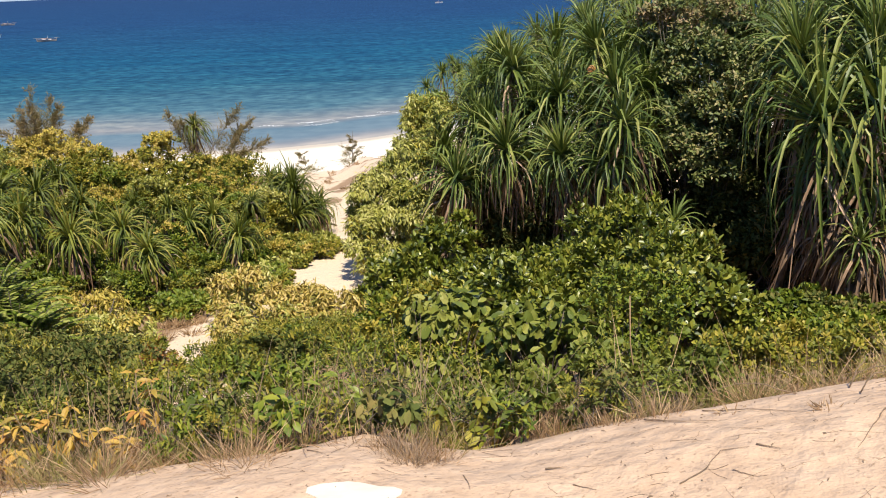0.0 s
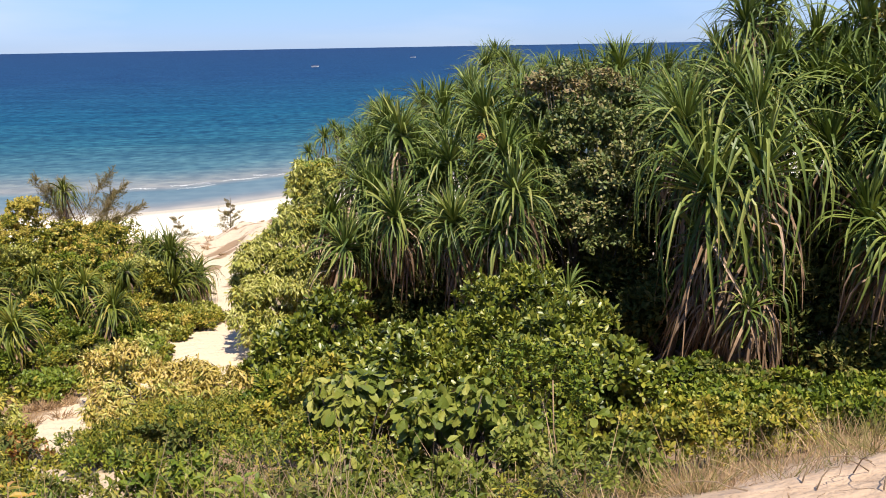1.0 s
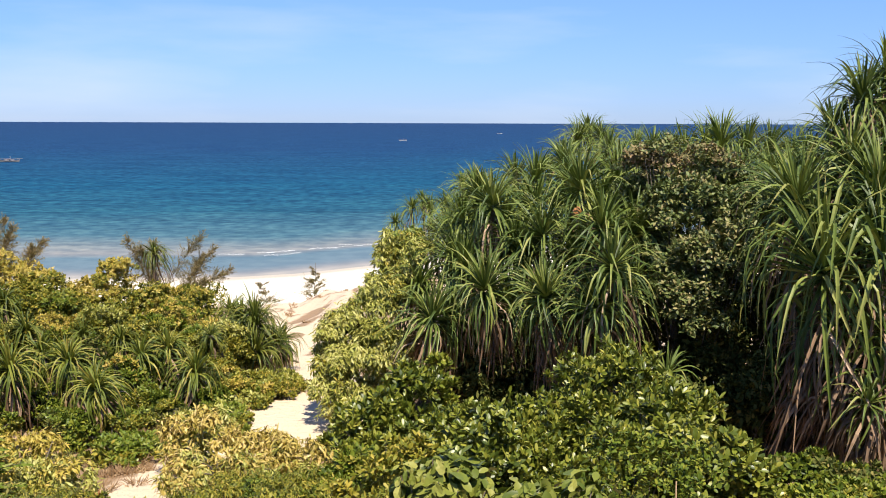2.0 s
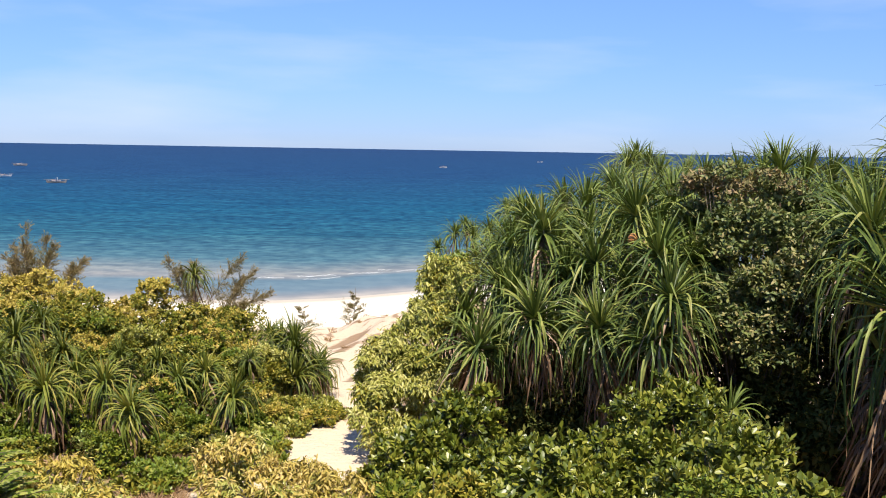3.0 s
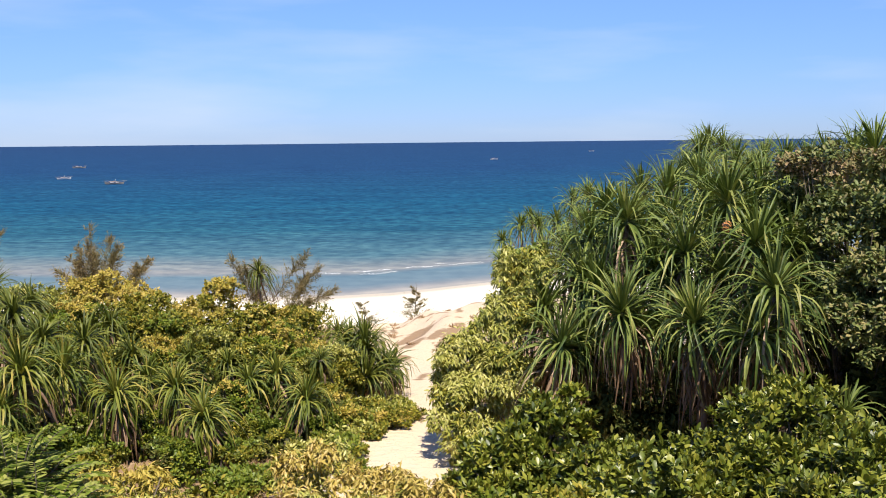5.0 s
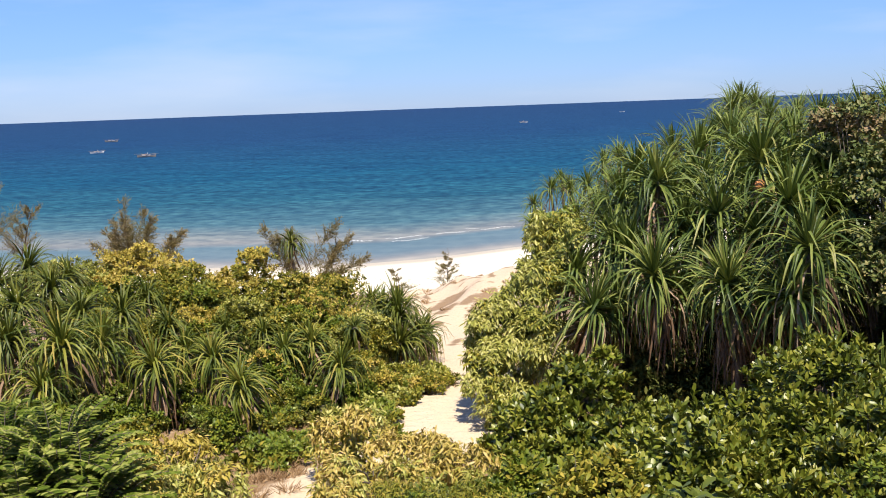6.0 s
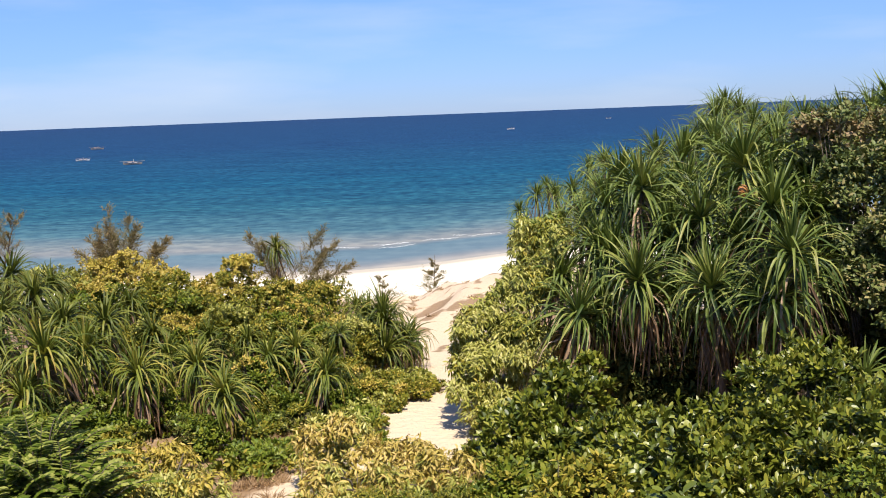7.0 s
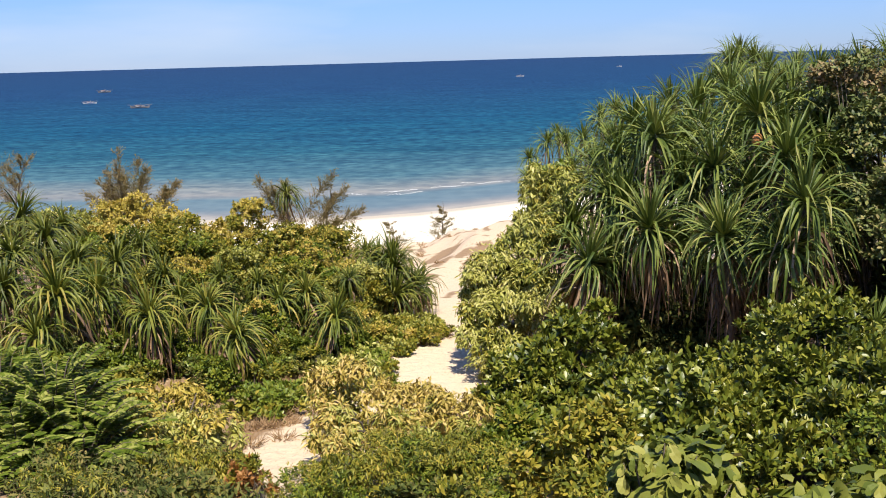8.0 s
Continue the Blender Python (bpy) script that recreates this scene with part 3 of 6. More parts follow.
# ---- pandanus ----
def blade(name, start, turn, mat, width=0.05, fold=0.5, n=9, soft=0.4):
    """A long stiff blade one unit long; starts at an angle up, runs straight and folds over at its bend."""
    s = np.linspace(0, 1, n)
    u = np.clip((s - fold + soft / 2) / soft, 0, 1)
    ang = np.radians(start - turn * (0.82 * u * u * (3 - 2 * u) + 0.18 * s))
    dy, dz = np.cos(ang), np.sin(ang)
    y = np.concatenate([[0], np.cumsum((dy[1:] + dy[:-1]) / 2)]) / (n - 1)
    z = np.concatenate([[0], np.cumsum((dz[1:] + dz[:-1]) / 2)]) / (n - 1)
    w = width / 2 * np.interp(s, [0, 0.1, 0.45, 0.8, 1.0], [0.85, 1.0, 0.95, 0.55, 0.05])
    v, al = [], []
    for i in range(n):
        ny_, nz_ = -dz[i], dy[i]
        lift = w[i] * 0.45
        v += [(-w[i], y[i] + ny_ * lift, z[i] + nz_ * lift), (0, y[i], z[i]), (w[i], y[i] + ny_ * lift, z[i] + nz_ * lift)]
        al += [s[i]] * 3
    f = []
    for i in range(n - 1):
        a = i * 3
        f += [(a, a + 1, a + 4, a + 3), (a + 1, a + 2, a + 5, a + 4)]
    return mesh_from(name, v, f, mat, al)


STAR_SPEC = [(86, 6, 0.7), (77, 10, 0.7), (69, 16, 0.68), (61, 26, 0.66), (53, 40, 0.64), (45, 55, 0.62), (37, 66, 0.6), (29, 73, 0.58),
             (20, 75, 0.55), (10, 74, 0.52), (-2, 66, 0.46), (-17, 54, 0.4), (-35, 40, 0.35), (-53, 26, 0.3)]
HANG_SPEC = [(84, 8, 0.6), (74, 24, 0.58), (64, 70, 0.55), (55, 104, 0.5), (47, 114, 0.46), (38, 114, 0.43), (29, 110, 0.4), (19, 103, 0.37),
             (8, 94, 0.34), (-6, 82, 0.3), (-21, 66, 0.3), (-37, 48, 0.3)]
FOLD_SPEC = [(84, 8, 0.7), (74, 16, 0.7), (64, 44, 0.66), (56, 92, 0.6), (48, 112, 0.56), (41, 116, 0.54), (34, 116, 0.52), (26, 110, 0.5),
             (17, 102, 0.47), (7, 94, 0.44), (-5, 83, 0.4), (-20, 68, 0.36), (-38, 48, 0.3)]
BLADE_SETS = {
    ("star", True): [blade("leaf", a, t, BLADE_DARK, 0.037, fo, 9, 0.36) for a, t, fo in STAR_SPEC],
    ("star", False): [blade("leaf", a, t, BLADE, 0.038, fo, 9, 0.36) for a, t, fo in STAR_SPEC],
    ("hang", True): [blade("leaf", a, t, BLADE_DARK, 0.038, fo, 9, 0.5) for a, t, fo in HANG_SPEC],
    ("hang", False): [blade("leaf", a, t, BLADE, 0.032, fo, 9, 0.66) for a, t, fo in HANG_SPEC],
    ("fold", True): [blade("leaf", a, t, BLADE_DARK, 0.046, fo, 11, 0.24) for a, t, fo in FOLD_SPEC],
    ("fold", False): [blade("leaf", a, t, BLADE, 0.05, fo, 11, 0.24) for a, t, fo in FOLD_SPEC],
}
DEADS = [blade("dead_leaf", a, t, DEAD, 0.034, 0.3, 7) for a, t in ((0, 88), (-20, 70), (-40, 50), (-55, 34), (-70, 20))]


def trunk_parts(ob, base, top, r, props=3):
    base, top = np.asarray(base), np.asarray(top)
    o = np.asarray(ob.location)
    line = bend(base - o, top - o, 0.0, 7, 0.05)
    line[1:-1, 0] += 0.12 * np.sin(np.linspace(0, 3, 5))
    part("trunk", tubes_mesh("trunk", [tube(line, np.linspace(r * 1.2, r * 0.8, 7), 8)], BARK), ob)
    for _ in range(props):
        a = rng.uniform(0, 2 * np.pi)
        foot = base + np.array([math.cos(a) * 0.35, math.sin(a) * 0.35, 0.0])
        foot[2] = gz(foot[0], foot[1]) - 0.05
        start = base + (top - base) * rng.uniform(0.15, 0.3)
        part("prop_root", tubes_mesh("prop_root", [tube(bend(foot - o, start - o, 0.03, 4), [0.018, 0.02, 0.022, 0.025], 5)], BARK), ob)


def pandanus(x, y, z, size=1.0, green=44, dead=14, deep=True, group="", style="star", joined=False,
             label="green pandanus with long arching blades over a skirt of dry leaves"):
    """One head of blades on its stem; (x, y, z) is the heart of the head."""
    root = (x + rng.uniform(-0.25, 0.25), y + rng.uniform(0.5, 1.2))
    base = np.array([root[0], root[1], gz(*root) - 0.05])
    ob = thing("pandanus", tuple(base), label, "pandanus", group)
    heart = np.array([x, y, z])
    trunk_parts(ob, base, heart, 0.04, 0 if joined else 3)
    o = Vector(base)
    blades = BLADE_SETS[(style, deep)]
    stray = BLADE_SETS[("hang" if style == "star" else "star", deep)]
    # heads lean a little out of the grove, towards the light
    head = Matrix.Translation(Vector(heart) - o) @ pose(0, 0, 0, rng.normal(6, 6), rng.normal(0, 7), 0) @ pose(0, 0, 0, 0, 0, rng.uniform(0, 360))
    pieces = []
    green, dead = int(green * (3.0 if joined else 2.6)), int(dead * 1.7)
    for i in range(green):
        s = (i + 0.5) / green
        k = min(len(blades) - 1, int(len(blades) * min(0.999, max(0.0, 0.9 * s ** 0.85 + rng.normal(0, 0.045)))))
        length = (0.76 if style == "hang" else 0.9 if style == "fold" else 0.86) * size * (0.5 + 0.5 * min(1.0, s * 2.4)) * rng.uniform(0.8, 1.14)
        m = head @ pose(0, 0, 0.14 * size * (1 - s), rng.normal(0, 5.5), rng.normal(0, 9), i * 137.5 + rng.normal(0, 13)) @ Matrix.Translation((0, 0.03, 0)) @ Matrix.Diagonal((rng.uniform(0.85, 1.15) * length ** 0.3, length, length, 1))
        kind = stray if rng.random() < 0.12 else blades
        pieces.append((kind[min(k, len(kind) - 1)], m, "leaf"))
    for i in range(dead):
        length = size * rng.uniform(0.6, 1.1)
        m = head @ pose(0, 0, -0.06 - 0.3 * size * rng.random(), 0, rng.normal(0, 10), rng.uniform(0, 360)) @ Matrix.Translation((0, 0.04, 0)) @ Matrix.Diagonal((1, length, length, 1))
        pieces.append((DEADS[int(rng.integers(len(DEADS)))], m, "dead_leaf"))
    if not joined:
        for me, m, nm in pieces:
            part(nm, me, ob, m=m)
        return ob
    for nm, mat in (("leaf", CROWN if deep else CROWN_WARM), ("dead_leaf", SKIRT)):
        vs, fs, n = [], [], 0
        for me, m, kind in pieces:
            if kind != nm:
                continue
            co = np.empty(len(me.vertices) * 3)
            me.vertices.foreach_get("co", co)
            a = np.array(m)
            vs.append(co.reshape(-1, 3) @ a[:3, :3].T + a[:3, 3])
            for p in me.polygons:
                q = list(p.vertices)
                fs += [(q[0] + n, q[1] + n, q[2] + n), (q[0] + n, q[2] + n, q[3] + n)]
            n += len(me.vertices)
        if vs:
            part("crown" if nm == "leaf" else "dry_skirt", quick_mesh(nm, np.vstack(vs), np.array(fs), mat), ob, kind="stuff")
    return ob


# ---- shrubs ----
def shrub(lobes, label, category="shrub", name="shrub", group="", twigs=900, per=6, leaf=0.09, width=0.42, mat=GLOSSY, style="up",
          young=None, young_share=0.25, fine=True, seed=1, branches=14, base=None, fill=0.25, spread_angle=0.9, lean_up=0.7, young_top=True, tip=0.35, skirt=True, stem=0.016, clump=6):
    """Leaves in whorls at the twig ends of one or more lobes (x, y, z, rx, ry, rz), on woody branches."""
    r = np.random.default_rng(seed)
    lobes = np.array(lobes, dtype=float)
    if base is None:
        bx, by = lobes[:, 0].mean(), lobes[:, 1].mean()
        base = (bx, by, gz(bx, by) - 0.03)
    o = np.array(base)
    ob = thing(name, base, label, category, group)
    parts = []
    under = []
    for lx, ly, lz, ax_, ay_, az_ in lobes:
        gap = lz - az_ * 0.7 - gz(lx, ly)
        if gap > 0.08 and skirt:
            under.append((lx, ly, gz(lx, ly) + gap * 0.45, ax_ * 0.66, ay_ * 0.66, max(gap * 0.6, 0.1)))
    if under:
        lobes = np.vstack([lobes, np.array(under)])
    for lx, ly, lz, ax_, ay_, az_ in lobes:
        parts.append((lx, ly, lz, ax_ * 0.62, ay_ * 0.62, az_ * 0.62))
        for q in range(15):
            dd = unit(r.normal(0, 1, 3) + np.array([0, 0, 0.45]))
            k_ = r.uniform(0.18, 0.42)
            parts.append((lx + dd[0] * ax_ * 0.8, ly + dd[1] * ay_ * 0.8, lz + dd[2] * az_ * 0.8, ax_ * k_, ay_ * k_, az_ * k_))
    lobes = np.array(parts)
    vol = (lobes[:, 3] * lobes[:, 5] + lobes[:, 3] * lobes[:, 4])
    # twigs stand in clumps at the branch ends, with gaps between them
    ends = max(8, twigs // clump)
    end_lobe, end_way = r.choice(len(lobes), ends, p=vol / vol.sum()), unit(r.normal(0, 1, (ends, 3)))
    end_depth = r.uniform(0.9, 1.1, ends)
    pick_end = r.integers(0, ends, twigs)
    which = end_lobe[pick_end]
    d = unit(end_way[pick_end] + r.normal(0, 0.32, (twigs, 3)))
    d[:, 2] = np.where(d[:, 2] < -0.35, -d[:, 2], d[:, 2])
    d = unit(d)
    c, rad = lobes[which, :3], lobes[which, 3:]
    bumpy = 1 + 0.16 * np.sin(d[:, 0] * 7 + which) * np.cos(d[:, 1] * 6 - which) + 0.10 * np.sin(d[:, 2] * 11 + d[:, 0] * 9) + r.normal(0, 0.05, twigs)
    depth = np.where(r.random(twigs) < fill, r.uniform(0.35, 0.9, twigs), r.uniform(0.9, 1.03, twigs))
    tips = c + d * rad * (bumpy * depth * end_depth[pick_end])[:, None]
    keep = tips[:, 2] > ground(tips[:, 0], tips[:, 1]) + 0.03
    # drop twigs that lie deep inside another lobe
    for k in range(len(lobes)):
        inside = (((tips - lobes[k, :3]) / lobes[k, 3:]) ** 2).sum(1) < 0.3
        keep &= ~(inside & (which != k))
    tips, d, which = tips[keep], d[keep], which[keep]
    n = len(tips)
    out = unit(d + np.array([0, 0, lean_up]))
    rnd = unit(r.normal(0, 1, (n, per, 3)))
    if style == "up":
        # whorls: blades stand round the twig, their upper sides towards it
        twig = unit(out + 0.35 * r.normal(0, 1, (n, 3)))
        ref = np.where(np.abs(twig[:, 2:3]) > 0.9, np.array([[1.0, 0, 0]]), np.array([[0, 0, 1.0]]))
        e1 = unit(np.cross(twig, ref))
        e2 = np.cross(twig, e1)
        turn = np.arange(per)[None, :] * 2.4 + r.uniform(0, 6.28, (n, 1)) + r.normal(0, 0.25, (n, per))
        lay = np.radians(np.linspace(82, 22, per)[None, :] * spread_angle + r.normal(0, 11, (n, per)))[:, :, None]
        radial = np.cos(turn)[:, :, None] * e1[:, None, :] + np.sin(turn)[:, :, None] * e2[:, None, :]
        axis = np.cos(lay) * twig[:, None, :] + np.sin(lay) * radial
        inner = np.sin(lay) * twig[:, None, :] - np.cos(lay) * radial
    elif style == "droop":
        axis = unit(0.45 * out[:, None, :] + 0.62 * rnd + np.array([0, 0, -0.85]))
    else:
        axis = unit(out[:, None, :] * 0.5 + rnd)
    at = tips[:, None, :] + r.normal(0, leaf * 0.30, (n, per, 3))
    face = unit(np.array([0, 0, 1.0]) + 0.5 * d[:, None, :] + 0.35 * r.normal(0, 1, (n, per, 3)))
    size = leaf * r.uniform(0.65, 1.25, (n, per))
    if style == "up":
        at = tips[:, None, :] + twig[:, None, :] * (np.linspace(-0.35, 0.0, per)[None, :, None] * leaf) + r.normal(0, leaf * 0.03, (n, per, 3))
        face = unit(inner + 0.18 * r.normal(0, 1, (n, per, 3)))
        shape = leaf_shape(width, 0.14, 0.18, 0.62, fine, 0.66)
    else:
        shape = leaf_shape(width, tip=tip, fine=fine)
    flat = lambda a: a.reshape(-1, a.shape[-1]) if a.ndim == 3 else a.ravel()
    if young is not None:
        high = (tips[:, 2] - tips[:, 2].mean()) / tips[:, 2].std()
        score = 0.5 * r.random(n) + 1.2 * r.random(len(lobes))[which] + (0.8 * high if young_top else 0)
        new_leaf = score > np.quantile(score, 1 - young_share)
    else:
        new_leaf = np.zeros(n, dtype=bool)
    old = ~new_leaf
    if old.any():
        part("foliage", scatter("foliage", shape, flat(at[old]) - o, flat(axis[old]), flat(face[old]), flat(size[old]), mat), ob)
    if new_leaf.any():
        part("young_foliage", scatter("young_foliage", shape, flat(at[new_leaf]) - o, flat(axis[new_leaf]), flat(face[new_leaf]), flat(size[new_leaf]) * 0.95, young), ob, "paler new leaves")
    rods = []
    pick = r.choice(n, min(branches, n), replace=False)
    for i in pick:
        foot = np.array([base[0] + r.normal(0, 0.08), base[1] + r.normal(0, 0.08), base[2]])
        rods.append(tube(bend(foot - o, tips[i] - o, 0.10, 6, 0.02), np.linspace(stem, stem * 0.25, 6), 5))
    part("branchwork", tubes_mesh("branchwork", rods, BARK), ob, kind="stuff")
    return ob


def casuarina(x, y, z, height, label, seed, spread_=0.35, dense=1.0, lean=0.1, rise=(0.45, 1.0)):
    """A young feathery she-oak."""
    r = np.random.default_rng(seed)
    ob = thing("casuarina", (x, y, z), label, "tree", "young feathery trees")
    top = np.array([lean * height, 0, height])
    line = bend((0, 0, -0.05), top, 0.0, 8, 0.01 * height)
    part("trunk", tubes_mesh("trunk", [tube(line, np.linspace(0.018, 0.004, 8) * height ** 0.6, 6)], BARK), ob)
    pos, ax = [], []
    for i in range(int(26 * dense)):
        s = r.uniform(0.02, 0.85)
        p = line[int(s * 7)] + (line[min(7, int(s * 7) + 1)] - line[int(s * 7)]) * (s * 7 % 1)
        a = r.uniform(0, 2 * np.pi)
        ln = height * spread_ * 2.1 * (1.12 - s) * r.uniform(0.45, 1.25)
        q = p + np.array([math.cos(a) * ln * 0.62, math.sin(a) * ln * 0.62, ln * r.uniform(*rise)])
        br = bend(p, q, 0.05 * ln, 6)
        part("branch", tubes_mesh("branch", [tube(br, np.linspace(0.005, 0.0015, 6) * height ** 0.5, 4)], BARK), ob)
        for _ in range(16):
            s0 = p + (q - p) * r.uniform(0.08, 1)
            way = unit(unit(q - p) + r.normal(0, 0.38, 3) + np.array([0, 0, 0.15]))
            reach = ln * r.uniform(0.15, 0.42)
            for u in r.uniform(0, 1, 22):
                pos.append(s0 + way * reach * u)
                ax.append(unit(way * 0.9 + r.normal(0, 0.45, 3)))
    pos, ax = np.array(pos), np.array(ax)
    size = height ** 0.5 * 0.055 * r.uniform(0.5, 1.3, len(pos))
    part("needles", scatter("needles", leaf_shape(0.075, fine=False), pos, ax, unit(r.normal(0, 1, (len(pos), 3))), size, NEEDLE), ob, kind="stuff")
    return ob


def plume_tree(base, tips, label, seed):
    """Several feathery stems fanning out from one foot."""
    r = np.random.default_rng(seed)
    o = np.array(base)
    ob = thing("casuarina", base, label, "tree", "young feathery trees")
    pos, ax = [], []
    for tip in tips:
        q = np.array(tip) - o
        q[1] += r.normal(0, 0.25)
        line = bend((0, 0, -0.05), q, 0.04, 8, 0.012)
        ln = float(np.linalg.norm(q))
        part("branch", tubes_mesh("branch", [tube(line, np.linspace(0.008, 0.002, 8), 5)], BARK), ob)
        for _ in range(120):
            u = r.uniform(0.1, 1.0)
            k = min(6, int(u * 7))
            s0 = line[k] + (line[k + 1] - line[k]) * (u * 7 - k)
            way = unit(unit(line[k + 1] - line[k]) + r.normal(0, 0.7, 3))
            reach = (0.12 + 0.34 * (1 - u)) * r.uniform(0.5, 1.3) * ln ** 0.5
            for v in r.uniform(0, 1, 20):
                pos.append(s0 + way * reach * v)
                ax.append(unit(way + r.normal(0, 0.35, 3)))
    pos, ax = np.array(pos), np.array(ax)
    part("needles", scatter("needles", leaf_shape(0.085, fine=False), pos, ax, unit(r.normal(0, 1, (len(pos), 3))), 0.085 * r.uniform(0.5, 1.3, len(pos)), NEEDLE), ob, kind="stuff")


# ---- left thicket of pandanus ----
LEFT = "pandanus thicket on the slope"
for hx, hy, hz, hs, green, dead in (
    (-5.82, 14.00, 7.72, 1.0, 46, 22), (-4.50, 13.60, 7.56, 1.0, 48, 24), (-3.58, 15.20, 7.34, 1.0, 48, 26), (-5.24, 14.60, 7.67, 0.95, 42, 24),
    (-6.75, 13.40, 8.16, 1.15, 46, 12), (-6.61, 14.20, 8.01, 1.05, 44, 12), (-6.84, 12.90, 7.76, 1.05, 44, 14), (-5.77, 15.00, 7.68, 0.9, 38, 16),
    (-4.60, 16.00, 7.40, 0.9, 38, 26), (-4.26, 16.40, 7.44, 0.85, 36, 22), (-3.24, 18.60, 7.52, 1.0, 42, 8), (-2.75, 18.80, 6.97, 0.9, 38, 14),
    (-3.86, 19.60, 7.44, 0.8, 32, 6)):
    pandanus(hx, hy, hz - 0.06, hs * 0.9, green, dead, False, LEFT, "hang", label="yellow-green pandanus with blades hanging over a brown skirt")
for hx, hy, hz, hs, green, dead in (
    (-7.93, 15.50, 8.45, 1.05, 40, 8), (-7.99, 14.60, 8.34, 1.05, 42, 8), (-7.30, 15.00, 8.16, 1.0, 40, 8), (-8.90, 16.60, 8.61, 1.0, 40, 6),
    (-7.02, 15.80, 7.99, 0.95, 36, 10), (-7.12, 17.00, 8.03, 0.8, 30, 6), (-8.38, 17.00, 8.35, 0.95, 36, 6), (-8.53, 15.00, 8.58, 1.1, 42, 8),
    (-7.54, 13.50, 8.13, 1.1, 44, 10), (-8.32, 14.20, 8.27, 1.1, 42, 8), (-9.34, 15.50, 8.49, 1.1, 42, 6), (-5.68, 16.60, 7.55, 0.75, 28, 14),
    (-5.08, 16.60, 7.48, 0.75, 28, 16), (-3.69, 17.00, 7.48, 0.6, 22, 4), (-6.53, 16.40, 7.70, 0.75, 28, 10), (-6.18, 23.00, 8.04, 0.85, 32, 4),
    (-9.14, 14.50, 8.36, 1.1, 42, 8), (-8.39, 13.20, 8.06, 1.1, 42, 8)):
    pandanus(hx, hy, hz, hs * 0.9, green, dead, False, LEFT, "hang", True)
for hx, hy, hz, hs in (
    (-5.89, 15.00, 7.16, 0.9), (-6.63, 15.00, 7.24, 0.95), (-4.69, 15.80, 7.03, 0.85), (-6.92, 14.60, 7.43, 1.0), (-7.02, 14.00, 7.48, 1.0),
    (-5.10, 14.60, 7.17, 0.9), (-3.50, 16.00, 6.89, 0.8), (-4.28, 16.20, 6.92, 0.8), (-7.52, 13.40, 7.58, 1.0), (-5.19, 16.20, 7.22, 0.75)):
    pandanus(hx, hy, hz, hs * 0.9, 10, 30, False, LEFT, "hang", True, label="pandanus stem with a hanging skirt of dead leaves")

for hx, hy, hz, hs in ((-3.14, 18.40, 7.34, 1.05), (-3.50, 18.90, 7.30, 0.95), (-2.86, 18.50, 6.94, 0.9), (-3.49, 18.20, 7.11, 0.85), (-3.09, 18.00, 6.96, 0.85)):
    pandanus(hx, hy, hz, hs * 0.85, 34, 14, False, LEFT, joined=True, label="dense grey-green pandanus at the foot of the dune")

# ---- right grove of pandanus ----
GROVE = "tall pandanus grove"
for hx, hy, hz, hs, green, dead in (
    (1.48, 13.20, 8.92, 0.95, 48, 22), (2.05, 12.60, 8.89, 0.95, 48, 22), (2.18, 12.50, 9.42, 0.95, 44, 8), (-0.03, 14.50, 8.36, 1.0, 46, 26),
    (0.75, 14.20, 8.85, 1.0, 46, 30), (0.94, 15.30, 9.93, 1.05, 48, 22), (1.61, 14.60, 9.56, 1.0, 44, 8)):
    pandanus(hx, hy, hz - 0.12, hs, green, dead, True, GROVE)
for hx, hy, hz, hs, green, dead in (
    (2.23, 13.60, 9.67, 0.95, 42, 8), (1.29, 15.00, 9.21, 0.95, 40, 10), (0.35, 15.60, 8.97, 0.95, 42, 12), (-0.19, 15.50, 8.60, 0.85, 36, 10), (0.55, 16.50, 9.44, 0.95, 40, 10)):
    pandanus(hx, hy, hz, hs, green, dead, True, GROVE, joined=True)
for hx, hy, hz, hs, green, dead in (
    (0.55, 15.20, 8.91, 0.95, 36, 14), (1.41, 14.80, 9.09, 0.95, 36, 14), (2.08, 14.20, 9.17, 0.95, 36, 12), (1.09, 14.60, 8.44, 0.9, 30, 26),
    (1.66, 13.80, 8.46, 0.9, 26, 28), (2.32, 13.20, 8.39, 0.85, 22, 28), (0.30, 14.90, 8.14, 0.9, 26, 26), (2.53, 13.20, 8.92, 0.9, 32, 16),
    (3.98, 26.00, 10.60, 0.95, 36, 4), (4.62, 26.00, 10.63, 0.95, 36, 4), (1.19, 16.00, 9.49, 0.95, 38, 8), (2.40, 17.00, 9.99, 0.95, 38, 6),
    (2.78, 14.00, 9.55, 0.95, 36, 8), (1.72, 16.50, 9.69, 0.95, 38, 6), (0.81, 17.00, 9.82, 0.9, 36, 10), (2.52, 15.20, 9.87, 0.9, 36, 6)):
    pandanus(hx, hy, hz, hs, green, dead, True, GROVE, joined=True)
fruiting = pandanus(2.15, 14.60, 10.11, 1.05, 48, 12, True, GROVE, label="green pandanus with a ripe orange fruit under its blades")
